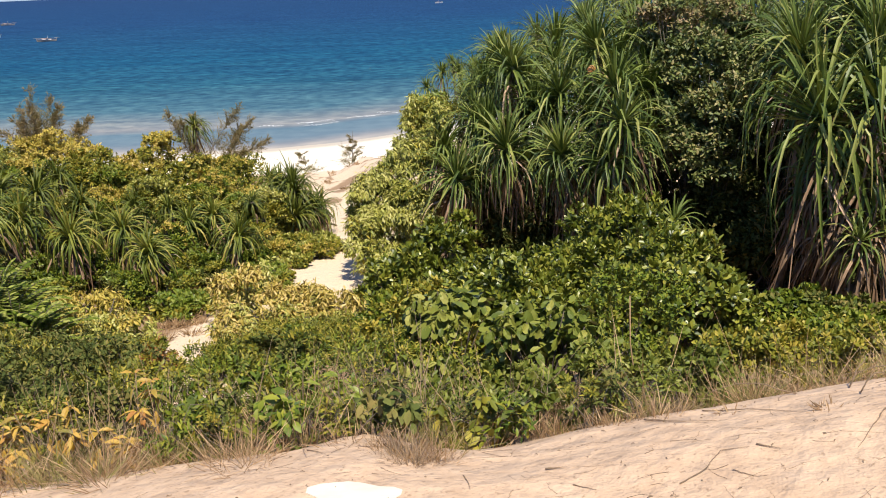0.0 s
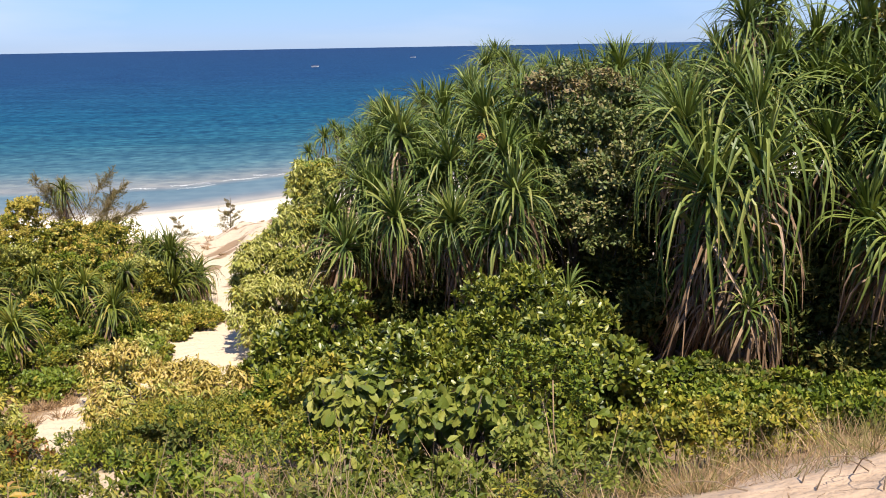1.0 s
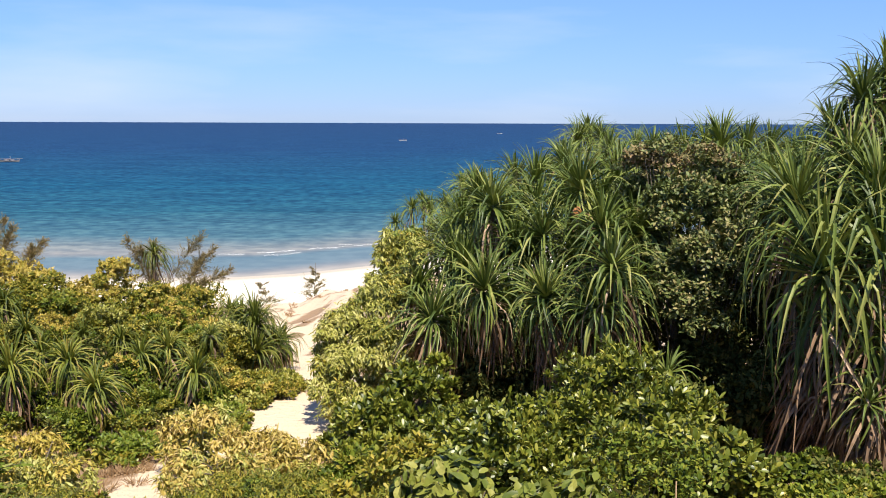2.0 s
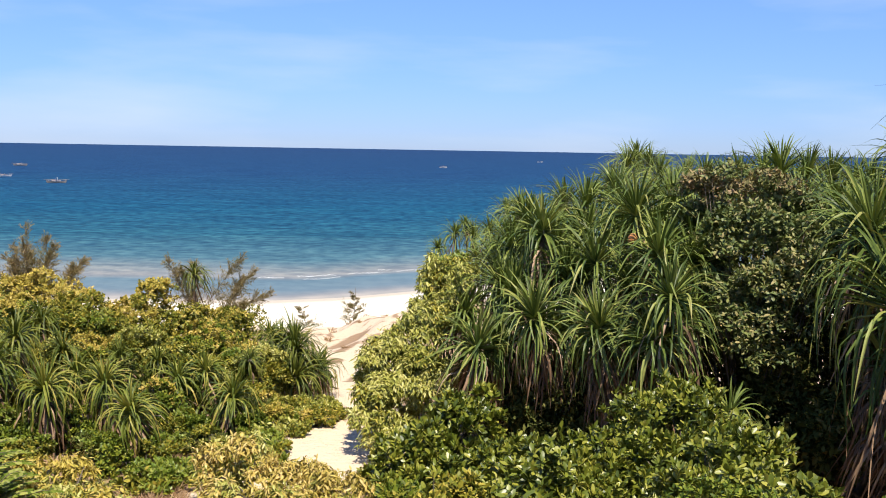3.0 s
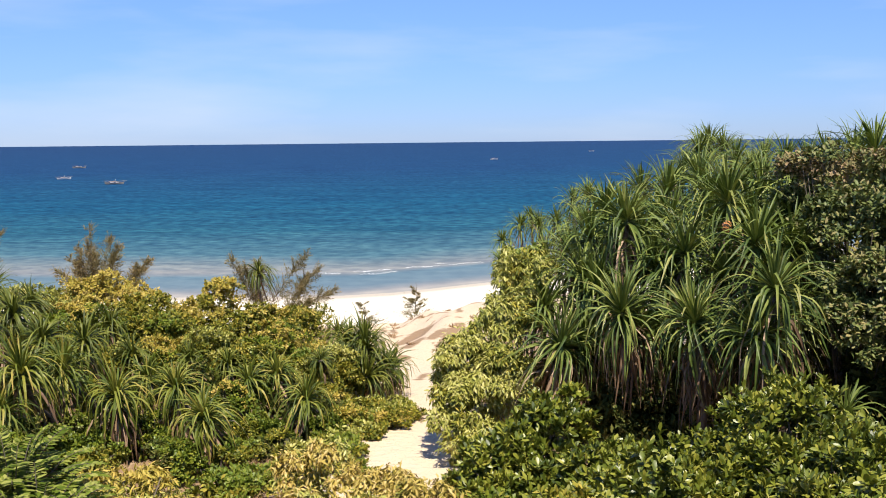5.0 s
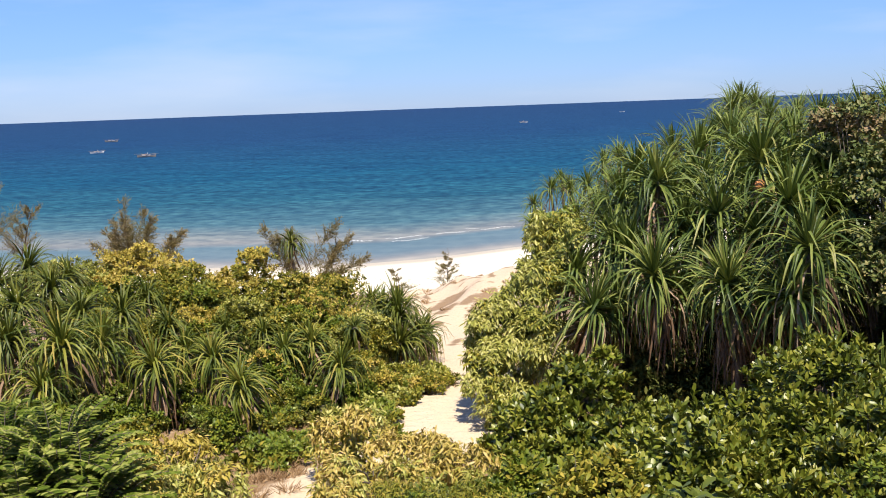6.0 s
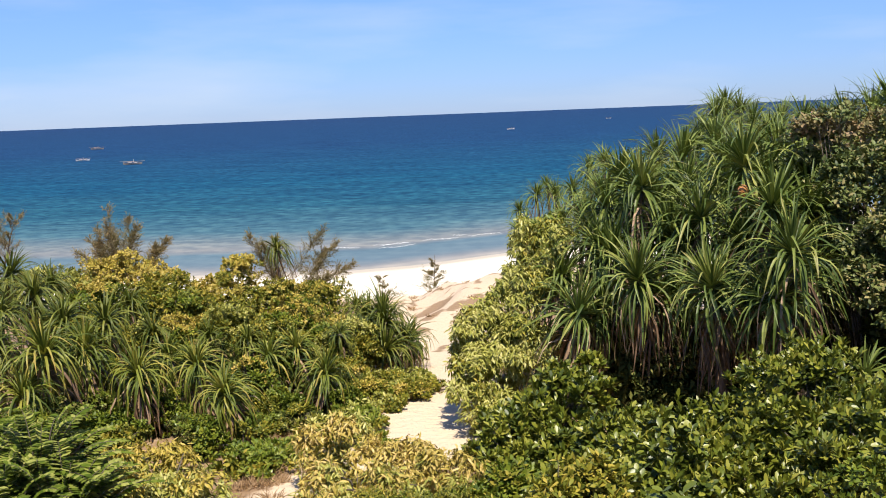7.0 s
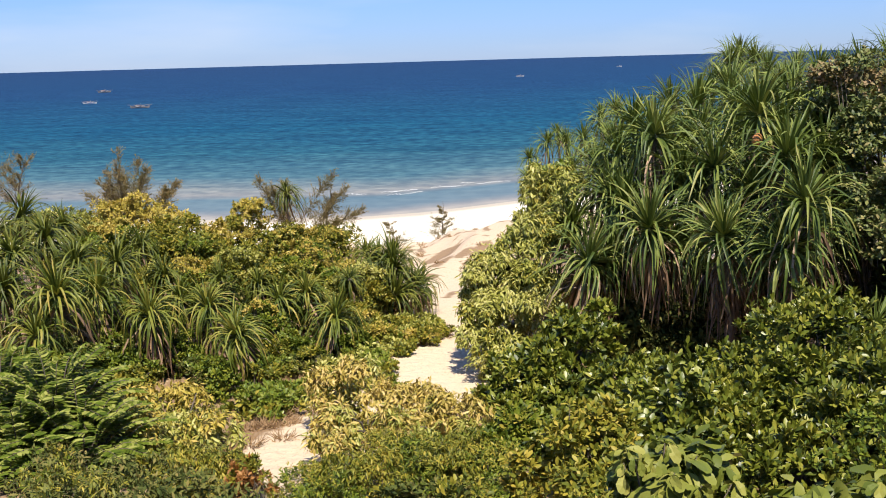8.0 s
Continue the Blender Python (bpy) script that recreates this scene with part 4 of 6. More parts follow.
for hx, hy, hz, hs, green, dead in (
    (1.82, 17.50, 10.05, 1, 40, 6), (2.46, 18.00, 10.24, 1, 40, 6), (3.03, 16.50, 10.14, 1, 40, 6), (3.02, 15.00, 9.81, 1, 40, 8),
    (4.20, 19.00, 10.06, 1, 38, 4), (4.03, 21.00, 10.17, 1, 38, 4), (0.37, 17.50, 9.04, 0.9, 38, 8), (0.89, 16.50, 9.09, 0.95, 36, 14),
    (2.22, 15.50, 9.22, 0.95, 36, 14), (1.57, 15.50, 8.62, 0.95, 30, 24), (2.16, 14.50, 8.80, 0.95, 30, 24), (0.49, 15.80, 8.44, 0.95, 30, 24),
    (0.59, 15.50, 8.05, 0.9, 20, 30), (1.42, 14.80, 8.28, 0.9, 20, 30), (2.05, 14.00, 8.38, 0.9, 20, 30), (2.26, 16.50, 9.68, 0.95, 38, 8),
    (1.59, 17.00, 9.55, 0.95, 38, 8), (2.56, 16.00, 9.48, 0.95, 38, 8), (0.98, 17.00, 9.43, 0.9, 36, 10), (3.07, 14.50, 9.35, 0.95, 36, 12)):
    pandanus(hx, hy, hz, hs, green, dead, True, GROVE, joined=True)
for hx, hy, hz, hs, green, dead in (
    (4.46, 27.00, 10.73, 1.05, 40, 4), (3.22, 24.00, 10.22, 0.9, 34, 4), (1.72, 19.50, 9.98, 0.95, 36, 4), (4.40, 24.00, 10.38, 1, 36, 4),
    (5.30, 25.00, 10.39, 1, 36, 4), (5.20, 23.00, 10.44, 0.95, 36, 4), (5.08, 21.00, 10.37, 1, 38, 4), (5.18, 20.00, 10.46, 1.05, 38, 4),
    (5.23, 19.00, 10.54, 1.05, 38, 4), (5.23, 18.00, 10.64, 1.1, 38, 4), (4.72, 18.00, 10.11, 1, 38, 4), (4.79, 17.00, 10.20, 1, 38, 4),
    (4.58, 19.00, 9.96, 1, 38, 4), (5.68, 18.00, 10.56, 1.05, 38, 4), (6.45, 19.00, 10.51, 1.05, 38, 4), (7.27, 20.00, 10.40, 1.05, 38, 4),
    (7.20, 19.00, 10.42, 1.05, 38, 4), (4.90, 16.00, 10.14, 1.05, 38, 4), (5.80, 17.00, 10.07, 1.05, 38, 4)):
    pandanus(hx, hy, hz, hs, green, dead, True, GROVE, joined=True, label="green pandanus with a dense head of spiky blades")
for hx, hy, hz, hs, green, dead in (
    (0.24, 28.00, 8.60, 0.8, 32, 6), (-0.31, 28.00, 8.63, 0.72, 30, 6), (1.10, 28.00, 9.22, 0.85, 32, 4), (-0.78, 29.00, 8.14, 0.6, 28, 4),
    (0.61, 27.00, 8.80, 0.8, 30, 4), (0.01, 29.00, 8.81, 0.55, 24, 2), (1.35, 26.00, 9.55, 0.8, 30, 4), (-0.84, 28.00, 7.73, 0.55, 26, 4),
    (0.77, 26.00, 8.40, 0.9, 32, 6), (0.32, 26.00, 8.17, 0.8, 30, 6), (1.09, 24.00, 9.02, 0.9, 32, 6)):
    pandanus(hx, hy, hz, hs, green, dead, True, GROVE, joined=True, label="small pandanus head on a thin bare stem")

# ---- near grove at the edge of the sand ----
EDGE = "pandanus at the dune edge"
pandanus(4.17, 11.00, 9.42, 1.75, 32, 12, True, EDGE, "fold", label="large pandanus with long blades folded over and hanging")
pandanus(4.69, 10.80, 9.63, 1.6, 24, 12, True, EDGE, "fold", label="large pandanus with long blades folded over and hanging")
for hx, hy, hz, hs, green, dead in (
    (4.25, 12.00, 10.11, 1.35, 31, 18), (4.89, 11.60, 9.90, 1.4, 32, 18), (5.06, 12.50, 10.56, 1.2, 32, 18), (5.41, 13.00, 11.36, 1.0, 35, 24), (5.21, 13.40, 11.00, 0.75, 26, 22)):
    pandanus(hx, hy, hz, hs, green, dead, True, EDGE)
for hx, hy, hz, hs, green, dead in (
    (5.79, 13.20, 11.61, 1.0, 34, 24), (4.76, 13.60, 10.04, 1.1, 32, 18), (5.38, 14.60, 10.24, 1.05, 31, 18), (4.37, 11.80, 9.75, 1.2, 26, 18), (5.13, 11.80, 10.27, 1.3, 31, 18)):
    pandanus(hx, hy, hz, hs, green, dead, True, EDGE, joined=True)
for hx, hy, hz, hs, green, dead in (
    (4.33, 11.00, 8.86, 1.2, 10, 26), (4.19, 11.40, 8.83, 1.1, 8, 26), (4.62, 10.80, 8.84, 1.2, 10, 26), (4.39, 10.80, 8.47, 1.1, 4, 24),
    (4.67, 10.60, 8.40, 1.1, 6, 24), (4.26, 11.20, 8.43, 1.0, 3, 22)):
    pandanus(hx, hy, hz, hs, green, dead, True, EDGE, "hang", True, label="pandanus with a long hanging skirt of dead leaves")
pandanus(4.43, 10.40, 8.22, 0.6, 20, 6, True, EDGE, label="small young pandanus in the shade of the grove")
pandanus(2.66, 11.60, 8.23, 0.55, 16, 6, True, EDGE, label="small young pandanus in the shade of the grove")
for hx, hy, hz in ((5.36, 13.20, 10.61), (5.81, 12.80, 10.77), (6.17, 12.40, 10.55), (6.52, 11.80, 10.50), (6.65, 12.60, 10.83), (6.41, 11.20, 10.00), (5.94, 11.60, 9.84),
                   (5.45, 12.60, 9.82), (5.48, 13.40, 9.98), (6.96, 12.80, 11.26), (6.47, 13.20, 11.05), (6.77, 11.60, 10.57), (6.06, 10.80, 9.06), (5.92, 13.60, 11.13)):
    pandanus(hx, hy, hz, 1.15, 34, 20, True, EDGE, joined=True)
# heads added mostly out of view on the right, to shade the grove
for hx, hy, hz in ((6.4, 11.0, 9.8), (7.2, 10.0, 10.2), (6.6, 9.0, 9.4), (7.6, 11.8, 10.6), (8.2, 9.4, 10.0), (7.4, 13.2, 10.8), (8.6, 12.2, 10.6), (6.2, 8.2, 9.0),
                   (7.8, 8.2, 9.6), (9.2, 10.6, 10.4), (6.0, 10.2, 8.9), (6.8, 12.4, 9.6)):
    pandanus(hx, hy, hz, 1.2, 32, 20, True, EDGE, "hang", True)

fx, fy, fz = 1.96, 13.85, 9.90
fv, ff = [], []
for i in range(9):
    for k in range(12):
        th, ph = math.pi * (i + 0.5) / 9, 2 * math.pi * k / 12
        fv.append((math.sin(th) * math.cos(ph), math.sin(th) * math.sin(ph), math.cos(th)))
fv = np.array(fv)
ffaces = [(i * 12 + k, (i + 1) * 12 + k, (i + 1) * 12 + (k + 1) % 12, i * 12 + (k + 1) % 12) for i in range(8) for k in range(12)]
ffaces += [tuple(range(11, -1, -1)), tuple(range(96, 108))]
knob = 1 + 0.09 * ((np.arange(108) + np.arange(108) // 12) % 2)[:, None]
fruit_me = mesh_from("fruit", [tuple(p) for p in fv * knob * np.array([0.06, 0.06, 0.078])], ffaces, FRUIT)
part("fruit", fruit_me, fruiting, "ripe orange knobbly fruit", Matrix.Translation(Vector((fx, fy, fz)) - fruiting.location))

# ---- shrubs on the right ----
MASS = "glossy shrubs below the grove"
GL = "dense glossy green shrub with upright oval leaves"
shrub([(-0.77, 12.90, 6.80, 0.7, 0.7, 0.85), (-0.31, 12.80, 7.19, 0.6, 0.6, 0.7), (-0.06, 13.20, 7.58, 0.42, 0.45, 0.42)], GL, group=MASS, twigs=1098, per=8, leaf=0.115, width=0.34, lean_up=1.3, spread_angle=0.64, mat=SHINY, seed=11)
shrub([(-0.04, 12.00, 6.85, 0.85, 0.8, 0.75)], GL, group=MASS, twigs=752, per=8, leaf=0.115, width=0.34, lean_up=1.3, spread_angle=0.64, mat=SHINY, seed=12)
shrub([(0.57, 11.60, 7.11, 0.85, 0.8, 0.68)], GL, group=MASS, twigs=836, per=8, leaf=0.107, width=0.34, lean_up=1.3, spread_angle=0.64, mat=SHINY, seed=13)
shrub([(1.42, 11.30, 7.36, 0.95, 0.8, 0.66), (2.07, 11.60, 8.06, 0.5, 0.6, 0.5)], GL, group=MASS, twigs=1359, per=8, leaf=0.098, width=0.34, lean_up=1.3, spread_angle=0.64, mat=SHINY, seed=14)
shrub([(1.95, 10.60, 7.90, 0.95, 0.8, 0.8)], GL, group=MASS, twigs=1150, per=8, leaf=0.090, width=0.34, lean_up=1.3, spread_angle=0.64, mat=SHINY, seed=15)
shrub([(0.78, 10.20, 7.46, 0.85, 0.8, 0.7)], GL, group=MASS, twigs=1084, per=8, leaf=0.092, width=0.34, lean_up=1.3, spread_angle=0.64, mat=SHINY, seed=16)
shrub([(1.36, 9.30, 7.75, 0.85, 0.75, 0.6)], GL, group=MASS, twigs=1084, per=8, leaf=0.092, width=0.34, lean_up=1.3, spread_angle=0.64, mat=SHINY, seed=17)
shrub([(2.06, 9.60, 7.92, 0.8, 0.75, 0.65)], GL, group=MASS, twigs=1084, per=8, leaf=0.092, width=0.34, lean_up=1.3, spread_angle=0.64, mat=SHINY, seed=18)
shrub([(0.04, 10.20, 7.13, 0.8, 0.75, 0.6)], GL, group=MASS, twigs=836, per=8, leaf=0.098, width=0.34, lean_up=1.3, spread_angle=0.64, mat=SHINY, seed=19)
shrub([(-0.72, 11.80, 6.76, 0.62, 0.55, 0.6), (-1.03, 12.40, 6.92, 0.4, 0.4, 0.6)], GL, group=MASS, twigs=888, per=8, leaf=0.107, width=0.34, lean_up=1.3, spread_angle=0.64, mat=SHINY, seed=20)
LOW = "low mixed shrubs behind the sand"
LO = "low olive-green shrub with small oval leaves"
shrub([(2.64, 9.00, 7.56, 0.7, 0.7, 0.45)], LO, group=LOW, twigs=1650, per=7, leaf=0.07, mat=GLOSSY, young=OLIVE, young_share=0.1, young_top=False, seed=21, stem=0.008)
shrub([(3.11, 8.60, 7.65, 0.75, 0.7, 0.4)], LO, group=LOW, twigs=1650, per=7, leaf=0.07, mat=GLOSSY, young=OLIVE, young_share=0.1, young_top=False, seed=22, stem=0.008)
shrub([(3.48, 8.20, 7.72, 0.7, 0.7, 0.36)], LO, group=LOW, twigs=1500, per=7, leaf=0.07, mat=GLOSSY, young=OLIVE, young_share=0.1, young_top=False, seed=23, stem=0.008)
shrub([(3.80, 7.80, 7.81, 0.7, 0.7, 0.36)], LO, group=LOW, twigs=1500, per=7, leaf=0.07, mat=GLOSSY, young=OLIVE, young_share=0.1, young_top=False, seed=24, stem=0.008)
shrub([(1.99, 8.40, 7.96, 0.7, 0.7, 0.6)], LO, group=LOW, twigs=1050, per=8, leaf=0.088, mat=SHINY, seed=25, stem=0.008)
for i, (qx, qy, qz, qr) in enumerate(((3.73, 10.20, 7.50, 0.5), (4.27, 10.00, 7.43, 0.45), (4.72, 9.70, 7.32, 0.4), (5.07, 9.40, 7.28, 0.35), (5.30, 9.00, 7.32, 0.35))):
    shrub([(qx, qy, max(qz, gz(qx, qy) + 0.14), qr, qr * 0.8, qr * 0.5)], LO, group=LOW, twigs=700, per=7, leaf=0.08, mat=GLOSSY, young=DARKLEAF, young_share=0.4, young_top=False, seed=370 + i, stem=0.008)
shrub([(0.08, 9.40, 7.90, 0.75, 0.7, 0.6)], LO, group=LOW, twigs=1050, per=8, leaf=0.088, mat=SHINY, seed=26, stem=0.008)
shrub([(-0.41, 8.40, 7.94, 0.55, 0.6, 0.5)], LO, group=LOW, twigs=1200, per=6, leaf=0.065, mat=OLIVE, seed=27, stem=0.008)
shrub([(-0.97, 10.70, gz(-0.97, 10.70) + 0.12, 0.5, 0.5, 0.34)], LO, group=LOW, twigs=1000, per=7, leaf=0.075, mat=GLOSSY, young=OLIVE, young_share=0.1, young_top=False, seed=28, stem=0.008)

# added dark filler shrubs that close the grove from behind and blacken its hollows
SHADE = "shaded shrubs inside the grove"
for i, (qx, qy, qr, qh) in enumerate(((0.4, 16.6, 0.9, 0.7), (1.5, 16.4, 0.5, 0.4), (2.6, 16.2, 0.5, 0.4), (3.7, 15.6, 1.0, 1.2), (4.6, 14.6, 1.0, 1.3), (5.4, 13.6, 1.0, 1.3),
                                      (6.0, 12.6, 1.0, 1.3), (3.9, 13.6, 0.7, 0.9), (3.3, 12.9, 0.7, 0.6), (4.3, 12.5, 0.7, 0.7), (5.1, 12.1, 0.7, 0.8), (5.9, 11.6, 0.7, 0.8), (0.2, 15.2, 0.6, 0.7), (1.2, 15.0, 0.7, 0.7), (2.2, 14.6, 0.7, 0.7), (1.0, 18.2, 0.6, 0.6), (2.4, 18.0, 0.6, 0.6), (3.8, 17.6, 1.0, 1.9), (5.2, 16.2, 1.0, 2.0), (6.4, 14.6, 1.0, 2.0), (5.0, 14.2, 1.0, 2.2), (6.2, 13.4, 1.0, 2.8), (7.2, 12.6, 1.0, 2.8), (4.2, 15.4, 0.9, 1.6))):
    shrub([(qx, qy, gz(qx, qy) + qh * 0.7, qr, qr * 0.8, qh)], "dull dark filler shrub added to darken the hollows of the grove", group=SHADE, twigs=900, per=6, leaf=0.12, width=0.45, mat=DARKLEAF, style="any", seed=300 + i, fine=False, branches=20)
hx, hy, hz = 6.01, 16.60, 8.82
shrub([(hx, hy, hz, 0.6, 0.5, 0.8)], "dull dark filler shrub added to darken the hollows of the grove", group=SHADE, twigs=700, per=6, leaf=0.12, width=0.45, mat=DARKLEAF, style="any", seed=362, fine=False)
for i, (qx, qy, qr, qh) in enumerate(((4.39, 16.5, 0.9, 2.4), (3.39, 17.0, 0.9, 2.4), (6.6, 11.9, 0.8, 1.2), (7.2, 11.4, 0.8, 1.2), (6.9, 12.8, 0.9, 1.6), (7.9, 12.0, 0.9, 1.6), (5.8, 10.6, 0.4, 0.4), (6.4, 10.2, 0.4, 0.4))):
    shrub([(qx, qy, gz(qx, qy) + qh * 0.7, qr, qr * 0.8, qh)], "dull dark filler shrub added to darken the hollows of the grove", group=SHADE, twigs=700, per=6, leaf=0.12, width=0.45, mat=DARKLEAF, style="any", seed=1170 + i, fine=False, branches=16)
for i, (qx, qy, qr) in enumerate(((4.2, 7.6, 0.5), (4.6, 8.0, 0.5), (5.0, 8.5, 0.5), (4.9, 7.4, 0.5), (5.5, 8.2, 0.5))):
    shrub([(qx, qy, gz(qx, qy) + 0.12, qr, qr * 0.8, 0.28)], LO, group=LOW, twigs=900, per=6, leaf=0.06, mat=GLOSSY, young=OLIVE, young_share=0.3, young_top=False, seed=1180 + i, stem=0.006)
# yellow-green tree on the flank of the grove
shrub([(-0.48, 15.80, 8.98, 0.4, 0.36, 0.38), (-0.81, 15.40, 8.35, 0.52, 0.47, 0.49), (-1.20, 15.00, 7.88, 0.5, 0.45, 0.47), (-1.34, 14.60, 7.39, 0.46, 0.41, 0.44), (-0.89, 14.80, 7.61, 0.55, 0.5, 0.52), (-1.13, 14.00, 7.08, 0.4, 0.36, 0.38), (-0.44, 15.80, 8.44, 0.42, 0.38, 0.4), (-0.44, 16.00, 8.62, 0.34, 0.32, 0.34), (-1.46, 14.80, 7.61, 0.32, 0.29, 0.3)],
      "yellow-green leafy tree with drooping oval leaves", "tree", "small_tree", twigs=3900, per=11, leaf=0.092, width=0.26, mat=YELLOWGREEN, style="droop", young=OLIVE, young_share=0.14, young_top=False, seed=31, clump=6, fill=0.12, skirt=False)
shrub([(-0.29, 16.80, 9.01, 0.34, 0.3, 0.34), (-0.64, 16.60, 9.01, 0.36, 0.35, 0.36)], "pale yellow-green leafy treetop beside the grove", "tree", "small_tree",
      twigs=900, per=7, leaf=0.088, width=0.30, mat=YELLOWGREEN, style="droop", young=BRIGHT, young_share=0.15, seed=32, clump=10, skirt=False)
# dull dark tree wound with creepers between the two groves
shrub([(3.51, 14.40, 10.43, 0.85, 0.7, 0.42), (3.68, 13.80, 9.88, 0.85, 0.7, 0.5), (3.35, 13.40, 9.24, 0.7, 0.7, 0.5), (3.26, 13.00, 8.71, 0.6, 0.5, 0.45), (3.86, 13.20, 9.20, 0.5, 0.6, 0.8), (3.23, 15.00, 10.02, 0.5, 0.5, 0.3), (4.22, 14.20, 10.24, 0.5, 0.5, 0.3), (3.06, 14.20, 9.37, 0.35, 0.5, 0.3)],
      "dull dark leafy tree tangled with creepers", "tree", "small_tree", twigs=5000, per=6, leaf=0.072, width=0.48, mat=VINE, style="any", seed=33, branches=30, young=RUSTY, young_share=0.1, skirt=False)

# ---- shrubs on the left ----
HILL = "shrubs over the left slope"
GD = "green shrub topped with golden-yellow new leaves"
GN = "dense green shrub with small leaves"
shrub([(-8.02, 19.60, 7.98, 0.75, 0.8, 0.62), (-8.74, 19.20, 7.95, 0.6, 0.7, 0.5)], GD, group=HILL, twigs=2800, per=7, leaf=0.07, mat=OLIVE, young=GOLD, young_share=0.42, seed=41)
shrub([(-6.08, 19.60, 8.01, 0.5, 0.6, 0.38), (-6.20, 19.20, 7.70, 0.7, 0.7, 0.5)], GD, group=HILL, twigs=1819, per=7, leaf=0.07, mat=OLIVE, young=GOLD, young_share=0.35, seed=42)
shrub([(-6.81, 18.60, 7.62, 1.0, 0.9, 0.65)], GN, group=HILL, twigs=2380, per=7, leaf=0.07, mat=OLIVE, seed=43)
shrub([(-5.52, 19.80, 7.36, 1.05, 0.9, 0.62)], GN, group=HILL, twigs=2380, per=7, leaf=0.07, mat=OLIVE, young=GOLD, young_share=0.1, seed=44)
shrub([(-4.62, 20.20, 7.04, 0.9, 0.9, 0.65)], GN, group=HILL, twigs=2100, per=7, leaf=0.07, mat=OLIVE, seed=45)
shrub([(-5.77, 18.00, 7.23, 1.0, 0.9, 0.6)], GN, group=HILL, twigs=2100, per=7, leaf=0.07, mat=OLIVE, seed=46)
shrub([(-4.52, 18.20, 6.97, 0.9, 0.9, 0.6)], GN, group=HILL, twigs=1959, per=7, leaf=0.07, mat=OLIVE, young=GOLD, young_share=0.1, seed=47)
shrub([(-3.60, 18.00, 6.76, 0.7, 0.8, 0.55)], GN, group=HILL, twigs=1540, per=7, leaf=0.07, mat=OLIVE, young=YELLOWGREEN, young_share=0.2, seed=48)
shrub([(-7.58, 18.00, 7.44, 0.9, 0.9, 0.6)], GN, group=HILL, twigs=1819, per=7, leaf=0.07, mat=OLIVE, seed=49)
shrub([(-9.38, 18.60, 7.96, 1.0, 0.9, 0.5)], GN, group=HILL, twigs=1680, per=7, leaf=0.07, mat=OLIVE, young=YELLOWGREEN, young_share=0.2, seed=50)
shrub([(-3.16, 14.90, 6.79, 0.4, 0.5, 0.2), (-2.83, 17.00, 6.59, 0.6, 0.7, 0.28), (-3.28, 16.60, 6.52, 0.55, 0.6, 0.25), (-2.30, 16.80, 6.55, 0.3, 0.5, 0.2)], "low yellow-green creeper spreading beside the sandy path", "creeper", "creeper", twigs=1200, per=6, leaf=0.075, mat=OLIVE, young=YELLOWGREEN, young_share=0.45, seed=51)
shrub([(-4.13, 15.20, 6.69, 0.6, 0.5, 0.32)], GN, group=HILL, twigs=1080, per=6, leaf=0.06, mat=GLOSSY, seed=52)
shrub([(-4.71, 13.40, 6.89, 0.34, 0.4, 0.42)], GN, group=HILL, twigs=1000, per=6, leaf=0.06, mat=GLOSSY, seed=53)
shrub([(-3.89, 12.50, 6.90, 0.5, 0.55, 0.3)], "low bright green creeper on the sand", "creeper", "creeper", twigs=900, per=6, leaf=0.075, mat=OLIVE, young=BRIGHT, young_share=0.4, seed=54)
shrub([(-6.47, 13.80, 6.98, 0.8, 0.5, 0.3)], GN, group=HILL, twigs=1080, per=6, leaf=0.06, mat=GLOSSY, seed=55)
for i, (qx, qy, qz, qr) in enumerate(((-7.64, 14.20, 6.78, 0.6), (-6.20, 14.40, 6.66, 0.45), (-5.55, 14.40, 6.66, 0.4), (-4.45, 14.50, 6.67, 0.45), (-3.89, 15.20, 6.47, 0.45), (-7.78, 15.60, 7.27, 0.8), (-6.09, 16.00, 6.98, 0.8), (-4.68, 16.40, 6.81, 0.8), (-3.60, 16.40, 6.67, 0.6))):
    shrub([(qx, qy, qz, qr, qr * 0.6, qr * 0.55)], "dull dark green shrub under the pandanus blades", group=HILL, twigs=int(1100 * qr), per=7, leaf=0.085, mat=DARKLEAF, young=GLOSSY, young_share=0.35, young_top=False, seed=340 + i)
for i, (qx, qy, qz, qr, qh) in enumerate((
    (-5.02, 17.20, 7.34, 0.75, 0.5),
    (-6.31, 17.40, 7.38, 0.75, 0.5),
    (-4.22, 17.40, 7.20, 0.6, 0.42),
    (-6.80, 16.60, 7.56, 0.5, 0.36),
    (-7.81, 17.60, 8.01, 0.7, 0.5),
    (-7.83, 16.40, 8.06, 0.5, 0.35),
    (-3.60, 17.60, 7.25, 0.5, 0.4),
    (-4.70, 15.40, 7.31, 0.35, 0.3),
    (-6.69, 15.00, 7.53, 0.34, 0.3),
    (-5.46, 17.00, 7.66, 0.5, 0.4),
    (-4.73, 18.00, 7.64, 0.6, 0.4),
    (-6.80, 18.00, 7.74, 0.6, 0.4),
)):
    shrub([(qx, qy, max(qz - 0.1, gz(qx, qy) + 0.2), qr, qr * 0.7, qh)], GN, group=HILL, twigs=int(1900 * qr), per=7, leaf=0.062, mat=(OLIVE, GLOSSY)[i % 3 == 1], young=(YELLOWGREEN, GOLD, BRIGHT)[i % 3], young_share=0.16, seed=960 + i)
